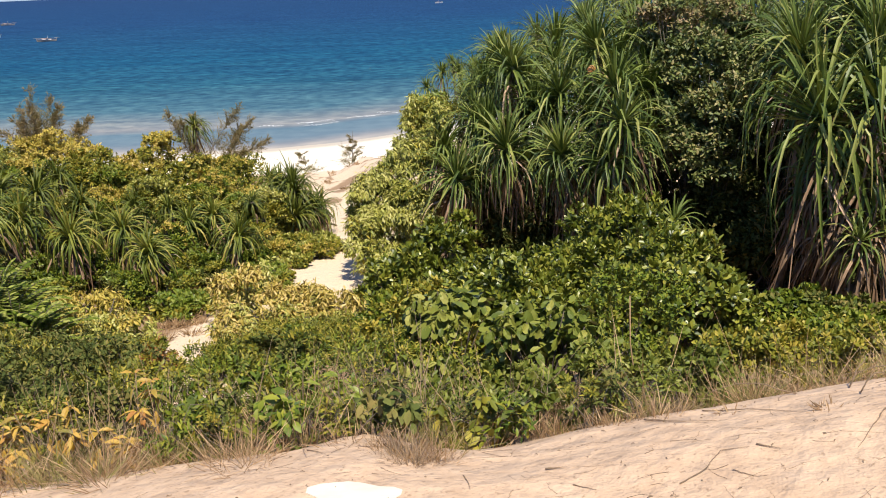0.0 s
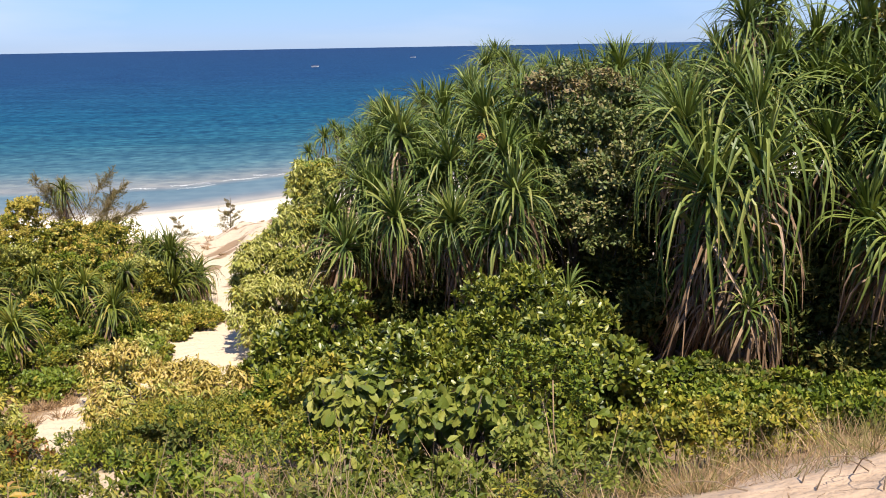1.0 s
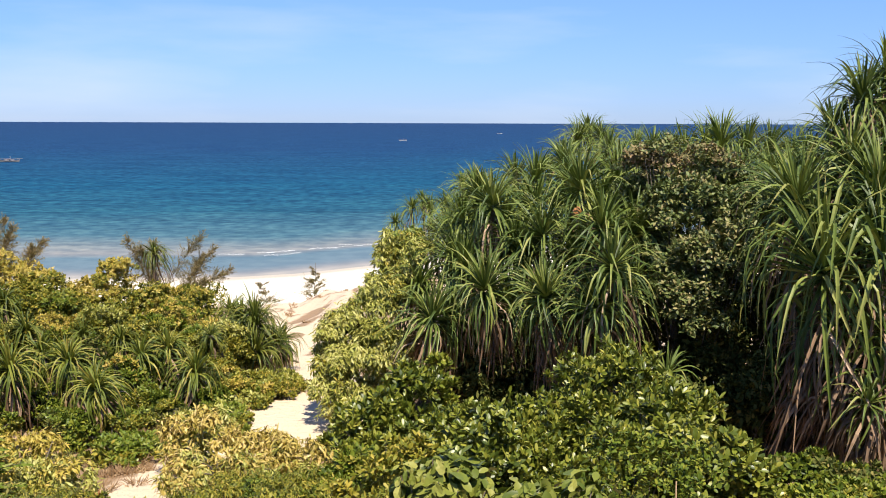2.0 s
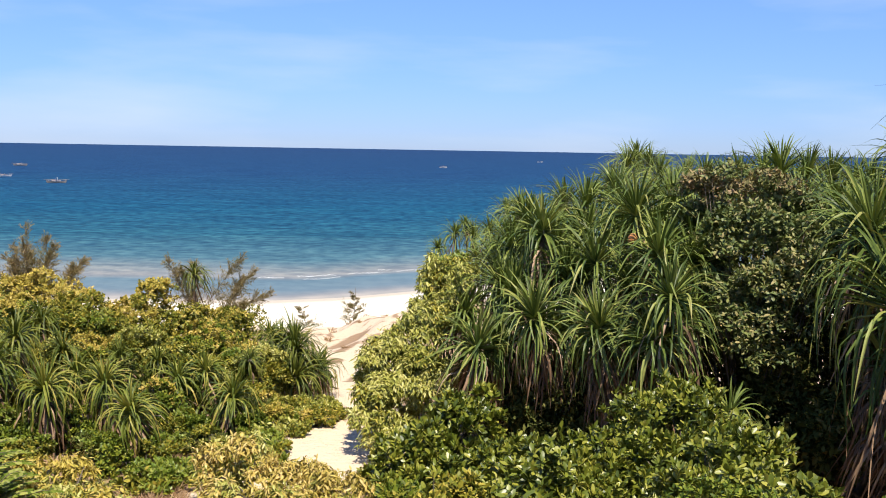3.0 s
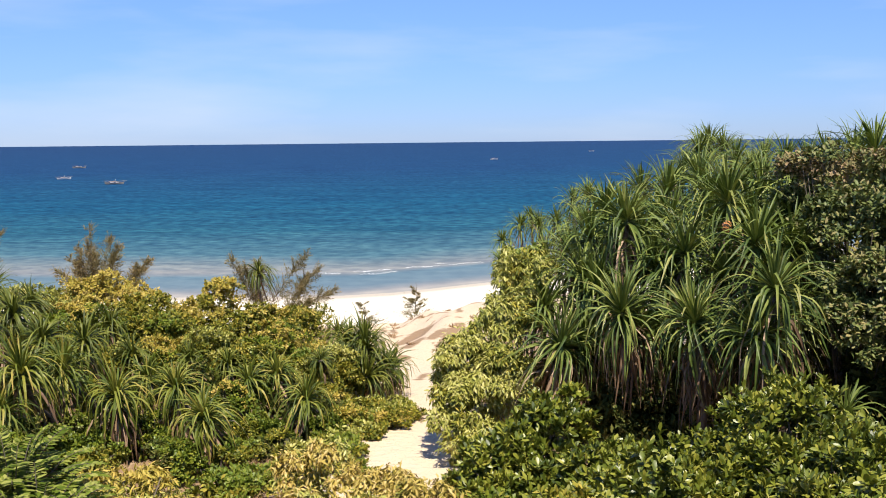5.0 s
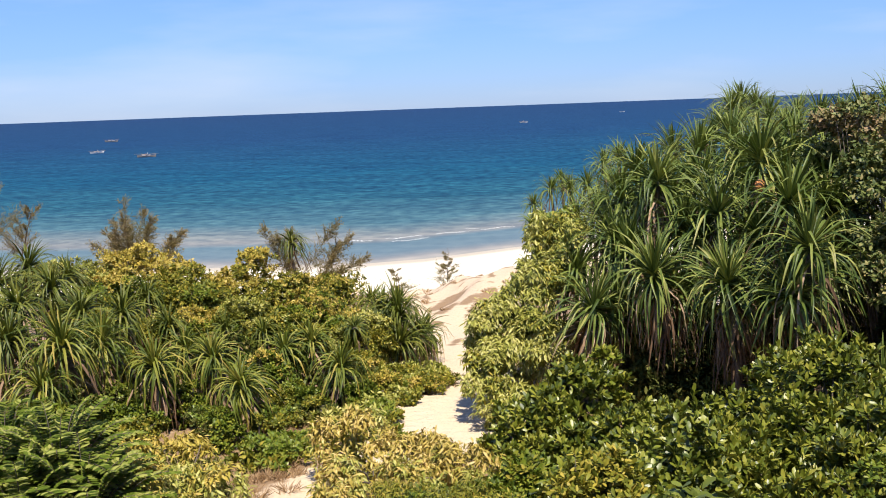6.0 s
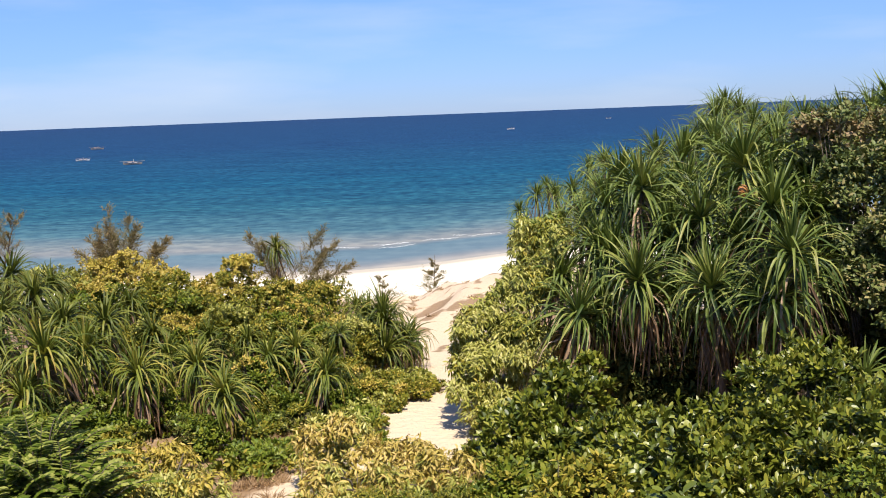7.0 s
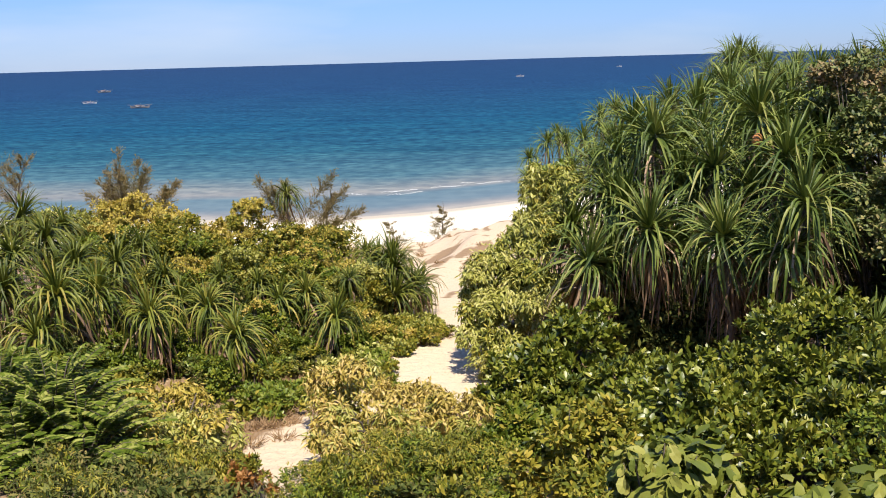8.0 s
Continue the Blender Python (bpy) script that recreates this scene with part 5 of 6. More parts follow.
for i, (qx, qy, qz, qr, qh) in enumerate((
    (-5.63, 14.30, 7.13, 0.35, 0.3),
    (-6.42, 14.00, 7.22, 0.35, 0.3),
    (-4.35, 15.00, 6.93, 0.4, 0.3),
    (-3.95, 14.80, 6.83, 0.35, 0.26),
    (-4.92, 13.40, 7.13, 0.35, 0.25),
    (-4.19, 13.60, 7.07, 0.35, 0.26),
    (-3.35, 15.20, 6.79, 0.3, 0.25),
    (-6.55, 13.20, 7.36, 0.35, 0.28),
    (-5.62, 13.00, 7.22, 0.3, 0.24),
    (-6.66, 12.60, 7.48, 0.3, 0.26),
    (-5.47, 16.00, 7.53, 0.3, 0.25),
    (-4.63, 16.80, 7.53, 0.35, 0.28),
)):
    shrub([(qx, qy, max(qz - 0.05, gz(qx, qy) + 0.15), qr, qr * 0.7, qh)], "dark green small-leaved shrub between the pandanus stems", group=HILL, twigs=int(1700 * qr), per=6, leaf=0.05, width=0.5, mat=(GLOSSY, DARKLEAF, OLIVE)[i % 3], young=BRIGHT, young_share=0.1, seed=1140 + i)
for i, (qx, qy, qz, qr, qh) in enumerate((
    (-3.50, 17.00, 6.88, 0.4, 0.24),
    (-2.95, 16.40, 6.87, 0.35, 0.2),
    (-2.49, 16.20, 6.84, 0.35, 0.16),
    (-3.81, 17.20, 7.20, 0.4, 0.3),
    (-3.12, 15.80, 6.91, 0.35, 0.2),
    (-3.50, 17.60, 7.15, 0.35, 0.3),
)):
    shrub([(qx, qy, max(qz - 0.05, gz(qx, qy) + 0.1), qr, qr * 0.8, qh)], "yellow-green shrub sprawling beside the sandy path", group=HILL, twigs=int(1900 * qr), per=6, leaf=0.055, mat=OLIVE, young=(GOLD, YELLOWGREEN)[i % 2], young_share=0.4, young_top=False, seed=1200 + i)
for i, (qx, qy, qr) in enumerate(((-2.55, 16.52, 0.3), (-2.37, 17.00, 0.3), (-2.72, 16.09, 0.3), (-2.59, 17.30, 0.3), (-3.35, 13.3, 0.4), (-2.85, 13.7, 0.28), (-2.95, 14.6, 0.32), (-2.75, 15.6, 0.25), (-2.55, 13.3, 0.24), (-3.6, 14.3, 0.4), (-3.3, 15.3, 0.4), (-2.95, 16.2, 0.45), (-3.7, 13.0, 0.35))):
    shrub([(qx, qy, gz(qx, qy) + 0.07, qr, qr, 0.16)], "low yellow-green creeper spreading over the sand", "creeper", "creeper", twigs=int(800 * qr), per=6, leaf=0.07, mat=OLIVE, young=(BRIGHT, YELLOWGREEN)[i % 2], young_share=0.4, seed=980 + i, stem=0.006)
# yellow-tan shrub in the middle of the path
shrub([(-2.1, 11.6, 7.18, 0.52, 0.45, 0.38), (-2.66, 11.85, 7.36, 0.34, 0.4, 0.38), (-2.98, 11.7, 7.3, 0.28, 0.35, 0.4), (-2.75, 11.1, 7.16, 0.34, 0.4, 0.34), (-1.55, 11.3, 7.2, 0.4, 0.4, 0.36), (-2.25, 10.9, 7.2, 0.42, 0.4, 0.34), (-2.55, 10.4, 7.3, 0.3, 0.3, 0.28), (-1.85, 10.6, 7.2, 0.34, 0.3, 0.3)],
      "yellow-tan leafy shrub standing in the sandy path", "shrub", twigs=3000, per=7, leaf=0.082, width=0.27, mat=TAN, style="droop", young=YELLOWGREEN, young_share=0.3, young_top=False, seed=56, clump=7)
shrub([(-4.53, 11.20, 7.30, 0.5, 0.5, 0.36), (-4.02, 10.9, 7.12, 0.34, 0.4, 0.34), (-4.58, 10.60, 7.18, 0.42, 0.5, 0.4), (-5.07, 11.40, 7.32, 0.3, 0.4, 0.3), (-4.2, 10.2, 7.2, 0.3, 0.4, 0.3)],
      "yellow-green shrub with small drooping leaves", "shrub", twigs=2200, per=7, leaf=0.08, width=0.28, mat=YELLOWGREEN, style="droop", young=GOLD, young_share=0.3, young_top=True, seed=57, clump=7)
shrub([(-3.91, 9.80, 7.22, 0.55, 0.55, 0.4)], GN, group=LOW, twigs=1650, per=6, leaf=0.055, mat=DARKLEAF, young=OLIVE, young_share=0.25, young_top=False, seed=58, stem=0.008)
shrub([(-2.33, 10.10, 7.06, 0.55, 0.5, 0.36), (-1.82, 10.20, 7.04, 0.6, 0.5, 0.4)], GN, group=LOW, twigs=1950, per=6, leaf=0.05, mat=OLIVE, young=GLOSSY, young_share=0.3, seed=59, stem=0.008)
shrub([(-1.25, 10.40, 6.90, 0.4, 0.5, 0.35)], GN, group=LOW, twigs=1350, per=6, leaf=0.05, mat=OLIVE, seed=60, stem=0.008)


def feather_shrub(x, y, z, r_, label, seed, fronds=70):
    """A dark shrub of pinnate fronds."""
    r = np.random.default_rng(seed)
    base = (x, y, gz(x, y))
    ob = thing("feathery_shrub", base, label, "shrub")
    o = np.array(base)
    pos, ax, nr, sz, rods = [], [], [], [], []
    c = np.array([x, y, z])
    for i in range(fronds):
        d = unit(r.normal(0, 1, 3) + np.array([0, 0, 0.5]))
        a = c + d * r_ * r.uniform(0.25, 0.75)
        b = a + unit(d * np.array([1, 1, 0.5]) + np.array([0, 0, 0.1])) * r.uniform(0.36, 0.56)
        b[2] -= 0.06
        line = bend(a, b, 0.08, 7)
        rods.append(tube(line - o, np.linspace(0.006, 0.002, 7), 4))
        side = unit(np.cross(b - a, (0, 0, 1)))
        for u in np.linspace(0.12, 1, 13):
            p = line[int(u * 6)] if u == 1 else line[int(u * 6)] + (line[int(u * 6) + 1] - line[int(u * 6)]) * (u * 6 % 1)
            for sgn in (-1, 1):
                pos.append(p - o)
                ax.append(side * sgn + unit(b - a) * 0.5 + np.array([0, 0, -0.15]))
                nr.append(np.array([0, 0, 1.0]) + r.normal(0, 0.2, 3))
                sz.append(0.115 * (1 - 0.4 * abs(u - 0.4)))
        rods.append(tube(bend(np.array([0, 0, -0.03]), a - o, 0.05, 5), np.linspace(0.014, 0.006, 5), 5))
    part("foliage", scatter("foliage", leaf_shape(0.40, 0.05, 0.06), np.array(pos), unit(np.array(ax)), unit(np.array(nr)), np.array(sz), PINNATE), ob)
    part("branchwork", tubes_mesh("branchwork", rods, BARK), ob, kind="stuff")


FE = "dark shrub with feathery compound leaves"
feather_shrub(-5.40, 10.50, 7.49, 0.6, FE, 71, 150)
feather_shrub(-6.07, 10.70, 7.45, 0.6, FE, 72, 150)
feather_shrub(-4.90, 10.00, 7.29, 0.6, FE, 73, 150)
feather_shrub(-5.45, 9.90, 7.28, 0.62, FE, 74, 150)

# ---- feathery young trees ----
FEATHER = "brownish feathery young tree above the shrubs"
plume_tree((-10.58, 24.50, 7.06), ((-10.76, 24.50, 8.98), (-10.38, 24.60, 8.69), (-10.01, 24.40, 8.53), (-11.22, 24.70, 8.21), (-10.50, 24.30, 8.65), (-11.43, 24.50, 7.96), (-10.9, 24.6, 8.5), (-10.6, 24.4, 8.3), (-10.2, 24.5, 8.3), (-11.0, 24.3, 8.1)), FEATHER, 81)
plume_tree((-10.00, 25.00, 7.31), ((-9.63, 25.00, 8.08), (-9.86, 25.10, 7.93)), FEATHER, 82)
plume_tree((-6.46, 24.00, 6.90), ((-7.01, 24.00, 8.35), (-6.53, 24.20, 8.14), (-6.69, 23.80, 8.13), (-5.34, 24.00, 8.38)), FEATHER, 83)
plume_tree((-5.93, 24.00, 6.89), ((-5.01, 24.00, 8.08), (-5.40, 24.10, 7.87), (-4.74, 23.90, 7.50), (-5.21, 23.80, 7.32)), FEATHER, 84)
casuarina(-12.83, 22.00, 8.02, 1.9, "brownish feathery young tree above the shrubs", 86, 0.3, 1.0, 0.05)
casuarina(-12.04, 22.00, 8.00, 1.2, "brownish feathery young tree above the shrubs", 87, 0.3, 0.8, 0.35)
casuarina(-4.31, 40.0, gz(-4.31, 40) - 0.02, 1.75, "small brownish young tree on the dune crest", 88, 0.3, 1.2, 0.03, (0.0, 0.3))
casuarina(-6.1, 40.0, gz(-6.1, 40) - 0.02, 1.2, "small brownish young tree leaning on the dune crest", 89, 0.3, 1.0, -0.4, (0.15, 0.5))


for i, (qx, qy, qz, qr) in enumerate((
    (-2.85, 5.60, 8.79, 0.3),
    (-3.01, 6.40, 8.62, 0.35),
    (-3.61, 7.20, 8.36, 0.4),
    (-1.30, 9.60, 7.38, 0.45),
    (-1.64, 9.60, 7.37, 0.45),
    (-2.11, 9.00, 7.55, 0.4),
    (-0.96, 9.30, 7.47, 0.4),
    (-1.99, 10.00, 7.30, 0.4),
    (-2.20, 6.00, 8.60, 0.22),
    (-2.81, 7.00, 8.37, 0.3),
    (-2.39, 8.60, 7.57, 0.3),
    (-3.48, 9.20, 7.48, 0.4),
)):
    shrub([(qx, qy, max(qz, gz(qx, qy) + 0.12), qr * 1.1, qr, qr * 0.7)], "olive-green shrub with small narrow leaves beside the path", group=LOW, twigs=int(2100 * qr), per=6, leaf=(0.042, 0.052)[i % 2], width=(0.3, 0.24)[i % 2],
          mat=DARKLEAF if i < 3 else (GLOSSY, OLIVE)[i % 2], style=("any", "droop")[i % 2], young=OLIVE, young_share=0.1, seed=1040 + i, stem=0.006)

# ---- plants at the edge of the sand ----
def sapling(x, y, height, leaf, count, mat, label, group, width=0.4, seed=1, droop=0.2):
    """A small plant with separate large leaves round a few stems."""
    r = np.random.default_rng(seed)
    ob = thing("sapling", (x, y, gz(x, y)), label, "sapling", group)
    v, f = leaf_shape(width, 0.2, droop)
    me = mesh_from("leaf", [tuple(p) for p in v], [tuple(q) for q in f], mat)
    stems = max(1, count // 10)
    tops = []
    for s in range(stems):
        a = r.uniform(0, 2 * np.pi)
        top = np.array([math.cos(a) * height * 0.25, math.sin(a) * height * 0.25, height * r.uniform(0.75, 1.0)])
        if stems == 1:
            top[:2] *= 0.3
        tops.append(top)
        part("stem", tubes_mesh("stem", [tube(bend((0, 0, -0.03), top, 0.02, 5), np.linspace(0.005, 0.002, 5), 5)], TWIG), ob)
    for i in range(count):
        top = tops[i % stems]
        u = r.uniform(0.8, 1.0) if i % 4 else r.uniform(0.4, 0.7)
        p = top * u
        up = 300 * (u - 0.85) + r.normal(0, 14) - 60 * droop
        size = leaf * r.uniform(0.7, 1.15)
        m = Matrix.Translation(p) @ pose(0, 0, 0, up, r.normal(0, 15), i * 137.5 + r.normal(0, 15)) @ Matrix.Scale(size, 4)
        part("leaf", me, ob, m=m)
    return ob


def tuft(x, y, height, count, mat, label, seed, splay=0.5, width=0.02, name="grass_tuft", category="grass", group="grass tufts along the sand"):
    r = np.random.default_rng(seed)
    ob = thing(name, (x, y, gz(x, y)), label, category, group)
    a = r.uniform(0, 2 * np.pi, count)
    d = np.stack([np.cos(a) * splay * r.uniform(0.2, 1.3, count), np.sin(a) * splay * r.uniform(0.2, 1.3, count), np.ones(count)], -1)
    at = np.stack([np.cos(a), np.sin(a), np.zeros(count)], -1) * r.uniform(0, max(0.06, min(0.11, height)), count)[:, None]
    at[:, 2] -= 0.02
    size = height * r.uniform(0.5, 1.15, count)
    if count < 12:
        for k in range(count):
            part("stalk", scatter("stalk", leaf_shape(width / height, 0.1, 0.5, 0.5), at[k:k + 1], unit(d[k:k + 1]), unit(r.normal(0, 1, (1, 3))), size[k:k + 1], mat), ob)
        return ob
    part("grass", scatter("grass", leaf_shape(width / height, 0.1, 0.5, 0.5), at, unit(d), unit(r.normal(0, 1, (count, 3))), size, mat), ob, kind="stuff")
    return ob


for i, (qx, qy, qr) in enumerate(((-3.25, 9.15, 0.24), (-3.0, 9.0, 0.18), (-3.5, 9.35, 0.2))):
    shrub([(qx, qy, gz(qx, qy) + 0.14, qr, qr, 0.2)], "low rust-red and green leafy shrub beside the sandy path", "shrub", "rusty_shrub", "rusty shrubs", twigs=int(1100 * qr), per=6, leaf=0.05, width=0.36, mat=RUST, young=OLIVE, young_share=0.35, seed=1220 + i, stem=0.004)
OR = "orange-yellow sapling with whorls of oblong leaves at the dune edge"
for i, (sx, sy, top, cnt) in enumerate(((-1.42, 3.75, 9.38, 26), (-1.46, 3.95, 9.56, 20), (-1.76, 4.0, 9.48, 20), (-1.64, 3.8, 9.43, 18), (-1.95, 3.75, 9.33, 26), (-1.86, 3.85, 9.48, 22), (-1.38, 4.0, 9.58, 12), (-1.25, 3.7, 9.33, 10), (-2.1, 3.9, 9.4, 18))):
    sapling(sx, sy, top - gz(sx, sy), 0.078, int(cnt * 1.4), ORANGE, OR, "orange saplings", 0.36, 90 + i, 0.32)
ox, oy, oz = -3.15, 9.60, 7.36
sapling(ox, oy, 0.3, 0.075, 22, ORANGE, "rust-orange sapling beside the sandy path", "orange saplings", 0.4, 99, 0.3)
BG = "small sapling with bright yellow-green leaves"
for i, (sx, sy, top, cnt) in enumerate(((-0.76, 4.1, 9.58, 10), (-0.86, 3.95, 9.48, 10), (-0.8, 3.72, 9.43, 14), (-0.46, 3.95, 9.50, 14), (-0.25, 3.85, 9.46, 14), (-0.3, 3.7, 9.44, 10), (-0.6, 4.2, 9.46, 9))):
    sapling(sx, sy, top - gz(sx, sy), 0.08, cnt, BRIGHT, BG, "bright saplings", 0.34, 110 + i, 0.1)
# broad-leaved shrubs
BROAD_LEAVES = []
for fo, dr in ((0.15, 0.1), (0.25, 0.25), (0.1, 0.4), (0.3, 0.15)):
    v, f = leaf_shape(0.56, fo, dr, 0.72, True, 0.62)
    BROAD_LEAVES.append(mesh_from("leaf", [tuple(p) for p in v], [tuple(q) for q in f], BROAD_ONE))


def broad_shrub(x, y, z, r_, tips, seed):
    """Drooping whorls of large rounded leaves on thin stems."""
    r = np.random.default_rng(seed)
    base = np.array([x, y, gz(x, y)])
    ob = thing("broad_leaved_shrub", tuple(base), "broad-leaved shrub with large rounded drooping leaves", "shrub", "broad-leaved shrubs")
    for i in range(tips):
        d = unit(r.normal(0, 1, 3) * np.array([1.2, 0.9, 0.7]) + np.array([0, -0.35, 0.45]))
        tip = np.array([x, y, z]) + d * np.array([r_ * 1.3, r_, r_ * 0.75]) * r.uniform(0.6, 1.05)
        part("stem", tubes_mesh("stem", [tube(bend((r.normal(0, 0.03), r.normal(0, 0.03), -0.03), tip - base, 0.06, 5), np.linspace(0.007, 0.003, 5), 5)], BARK), ob)
        for k in range(8):
            size = 0.086 * r.uniform(0.65, 1.2)
            m = Matrix.Translation(tip - base + r.normal(0, 0.012, 3)) @ pose(0, 0, 0, r.normal(-36, 26), r.normal(0, 24), k * 45 + r.normal(0, 14)) @ Matrix.Scale(size, 4)
            part("leaf", BROAD_LEAVES[int(r.integers(4))], ob, m=m)


for i, (bx, by, bz, br, tp) in enumerate(((0.47, 5.30, 9.22, 0.25, 32), (0.70, 5.30, 9.23, 0.2, 14), (-0.14, 6.20, 9.03, 0.24, 17), (1.18, 5.40, 8.98, 0.2, 9), (-0.25, 5.00, 9.09, 0.18, 9), (-0.01, 4.50, 9.06, 0.18, 8), (1.29, 4.90, 9.01, 0.16, 6))):
    broad_shrub(bx, by, bz, br, tp, 120 + i)
for i, (bx, by, bz, br) in enumerate(((0.49, 5.40, 9.16, 0.24), (-0.14, 6.30, 8.98, 0.22))):
    shrub([(bx, by, bz, br * 1.25, br, br * 0.7)], "broad-leaved shrub with dense rounded drooping leaves", "shrub", "broad_leaved_shrub", "broad-leaved shrubs", twigs=150, per=6, leaf=0.1, width=0.56, mat=BROAD, style="droop", seed=135 + i, branches=10, stem=0.006, skirt=False, tip=0.7)
# low green cover on the slope below the sand edge
COVER = "low plants below the sand edge"
for i, (cx, cy, cz, cr, mt) in enumerate(((-1.28, 4.40, 9.09, 0.2, GLOSSY), (-1.12, 4.60, 9.05, 0.22, DARKLEAF), (-1.66, 4.90, 8.98, 0.22, GLOSSY), (-0.77, 4.60, 9.07, 0.22, GLOSSY), (-0.54, 5.00, 9.00, 0.26, DARKLEAF),
                                          (-0.13, 4.70, 9.02, 0.22, BROAD), (0.07, 4.30, 9.12, 0.18, BROAD), (-2.04, 5.20, 8.96, 0.24, OLIVE), (-2.53, 5.40, 8.89, 0.3, DARKLEAF), (-1.06, 5.20, 8.91, 0.24, GLOSSY),
                                          (-0.85, 6.20, 8.69, 0.32, GLOSSY), (-2.70, 6.80, 8.44, 0.32, DARKLEAF), (-3.17, 7.20, 8.34, 0.38, DARKLEAF), (-3.29, 6.60, 8.50, 0.34, DARKLEAF), (-2.10, 4.30, 9.16, 0.18, OLIVE), (-1.93, 4.50, 9.12, 0.2, DARKLEAF), (-2.28, 4.20, 9.17, 0.2, OLIVE))):
    shrub([(cx, cy, cz, cr * 1.2, cr, cr * 0.75)], "low leafy green plant among dry stems", "shrub", group=COVER, twigs=int(200 + 760 * cr), per=(6, 5, 7)[i % 3], leaf=(0.038, 0.05, 0.03, 0.044)[i % 4], width=(0.42, 0.26, 0.36)[i % 3], mat=mt,
          style=("up", "any", "droop", "up", "any")[i % 5], young=(None, OLIVE, None)[i % 3], young_share=0.2, seed=150 + i, branches=12, stem=0.005)
for i, (cx, cy, cz, cr, mt) in enumerate(((-1.75, 5.60, 8.72, 0.2, DARKLEAF), (-2.09, 5.80, 8.74, 0.26, OLIVE), (-1.39, 6.00, 8.63, 0.24, GLOSSY), (-1.24, 6.60, 8.54, 0.32, DARKLEAF), (-0.49, 6.00, 8.76, 0.32, GLOSSY), (0.09, 5.20, 8.89, 0.26, BROAD), (-0.07, 5.90, 8.74, 0.28, GLOSSY),
                                          (-2.45, 9.70, 7.27, 0.4, OLIVE), (-3.24, 9.40, 7.32, 0.3, DARKLEAF), (-1.26, 10.60, 6.98, 0.42, OLIVE), (-2.67, 9.00, 7.43, 0.26, OLIVE), (-3.49, 9.00, 7.44, 0.3, DARKLEAF), (-1.92, 9.20, 7.37, 0.36, GLOSSY), (-5.12, 9.20, 7.29, 0.4, DARKLEAF))):
    shrub([(cx, cy, cz, cr * 1.2, cr, cr * 0.7)], "low leafy green plant among dry stems", "shrub", group=COVER, twigs=int(200 + 900 * cr), per=6, leaf=(0.046, 0.038, 0.054)[i % 3], width=(0.3, 0.42)[i % 2], mat=mt, style=("any", "up")[i % 2],
          young=OLIVE, young_share=0.15, seed=380 + i, branches=10, stem=0.005)
for i, (cx, cy, cz, cr, mt) in enumerate(((0.83, 4.90, 9.06, 0.24, BROAD), (1.20, 4.80, 9.06, 0.24, BROAD), (1.68, 5.60, 8.80, 0.3, OLIVE), (2.17, 5.80, 8.74, 0.3, OLIVE),
                                          (2.54, 5.80, 8.73, 0.3, OLIVE), (0.28, 4.60, 9.08, 0.24, BROAD), (1.38, 7.40, 8.51, 0.5, GLOSSY))):
    shrub([(cx, cy, cz, cr * 1.2, cr, cr * 0.75)], "low leafy green plant among dry stems", "shrub", group=COVER, twigs=int(350 + 900 * cr), per=6, leaf=0.045, width=0.42, mat=mt, seed=180 + i, branches=8, stem=0.005)

for i in range(18):
    cx = -1.3 + 2.2 * (i + 0.5) / 18 + float(rng.normal(0, 0.04))
    cy = 3.68 + float(rng.uniform(-0.03, 0.3))
    cr = float(rng.uniform(0.1, 0.16))
    shrub([(cx, cy, gz(cx, cy) + cr * 0.7, cr * 1.1, cr, cr * 0.9)], "low leafy green plant at the dune edge", "shrub", group=COVER, twigs=int(rng.integers(40, 80)), per=5, leaf=(0.04, 0.06, 0.034)[i % 3], width=(0.3, 0.48, 0.24)[i % 3],
          mat=(GLOSSY, BROAD, OLIVE, DARKLEAF)[i % 4], style=("any", "droop", "up")[i % 3], seed=1000 + i, branches=8, stem=0.003)
EDGE_X = np.array([-1.7, -1.5, -1.2, -0.95, -0.45, -0.18, 0.5, 0.72])
for i, ex in enumerate(EDGE_X):
    ey = 3.42 + 0.10 * math.sin(ex * 5.0) + 0.12 * rng.random()
    dry = rng.random() < 0.62
    tuft(float(ex + rng.normal(0, 0.05)), ey, float(rng.uniform(0.07, 0.16)), 80, STRAW if dry else GRASS,
         "dry straw-coloured grass tuft" if dry else "green grass tuft with thin blades", 200 + i, float(rng.uniform(0.6, 1.5)), 0.0032)
for i, (tx, ty, hh, sp) in enumerate(((-0.21, 3.36, 0.2, 1.3), (-0.99, 6.71, 0.3, 0.7), (0.65, 5.22, 0.22, 1.2), (-2.21, 4.75, 0.25, 1.2), (-1.11, 7.97, 0.45, 0.4), (0.37, 4.26, 0.3, 0.7), (-1.96, 4.84, 0.22, 1.3))):
    tuft(tx, ty, hh * 0.55, 200, STRAW, "thick clump of dry dead grass at the sand edge", 240 + i, sp * 1.2, 0.002)
for i in range(34):
    sx, sy = float(rng.uniform(-2.2, 1.6)), float(rng.uniform(3.6, 5.0))
    tuft(sx, sy, float(rng.uniform(0.3, 0.5)), 6, STRAW, "few tall dry grass stalks", 260 + i, 0.25, 0.003, "dry_stalks", "grass", "dry stalks")

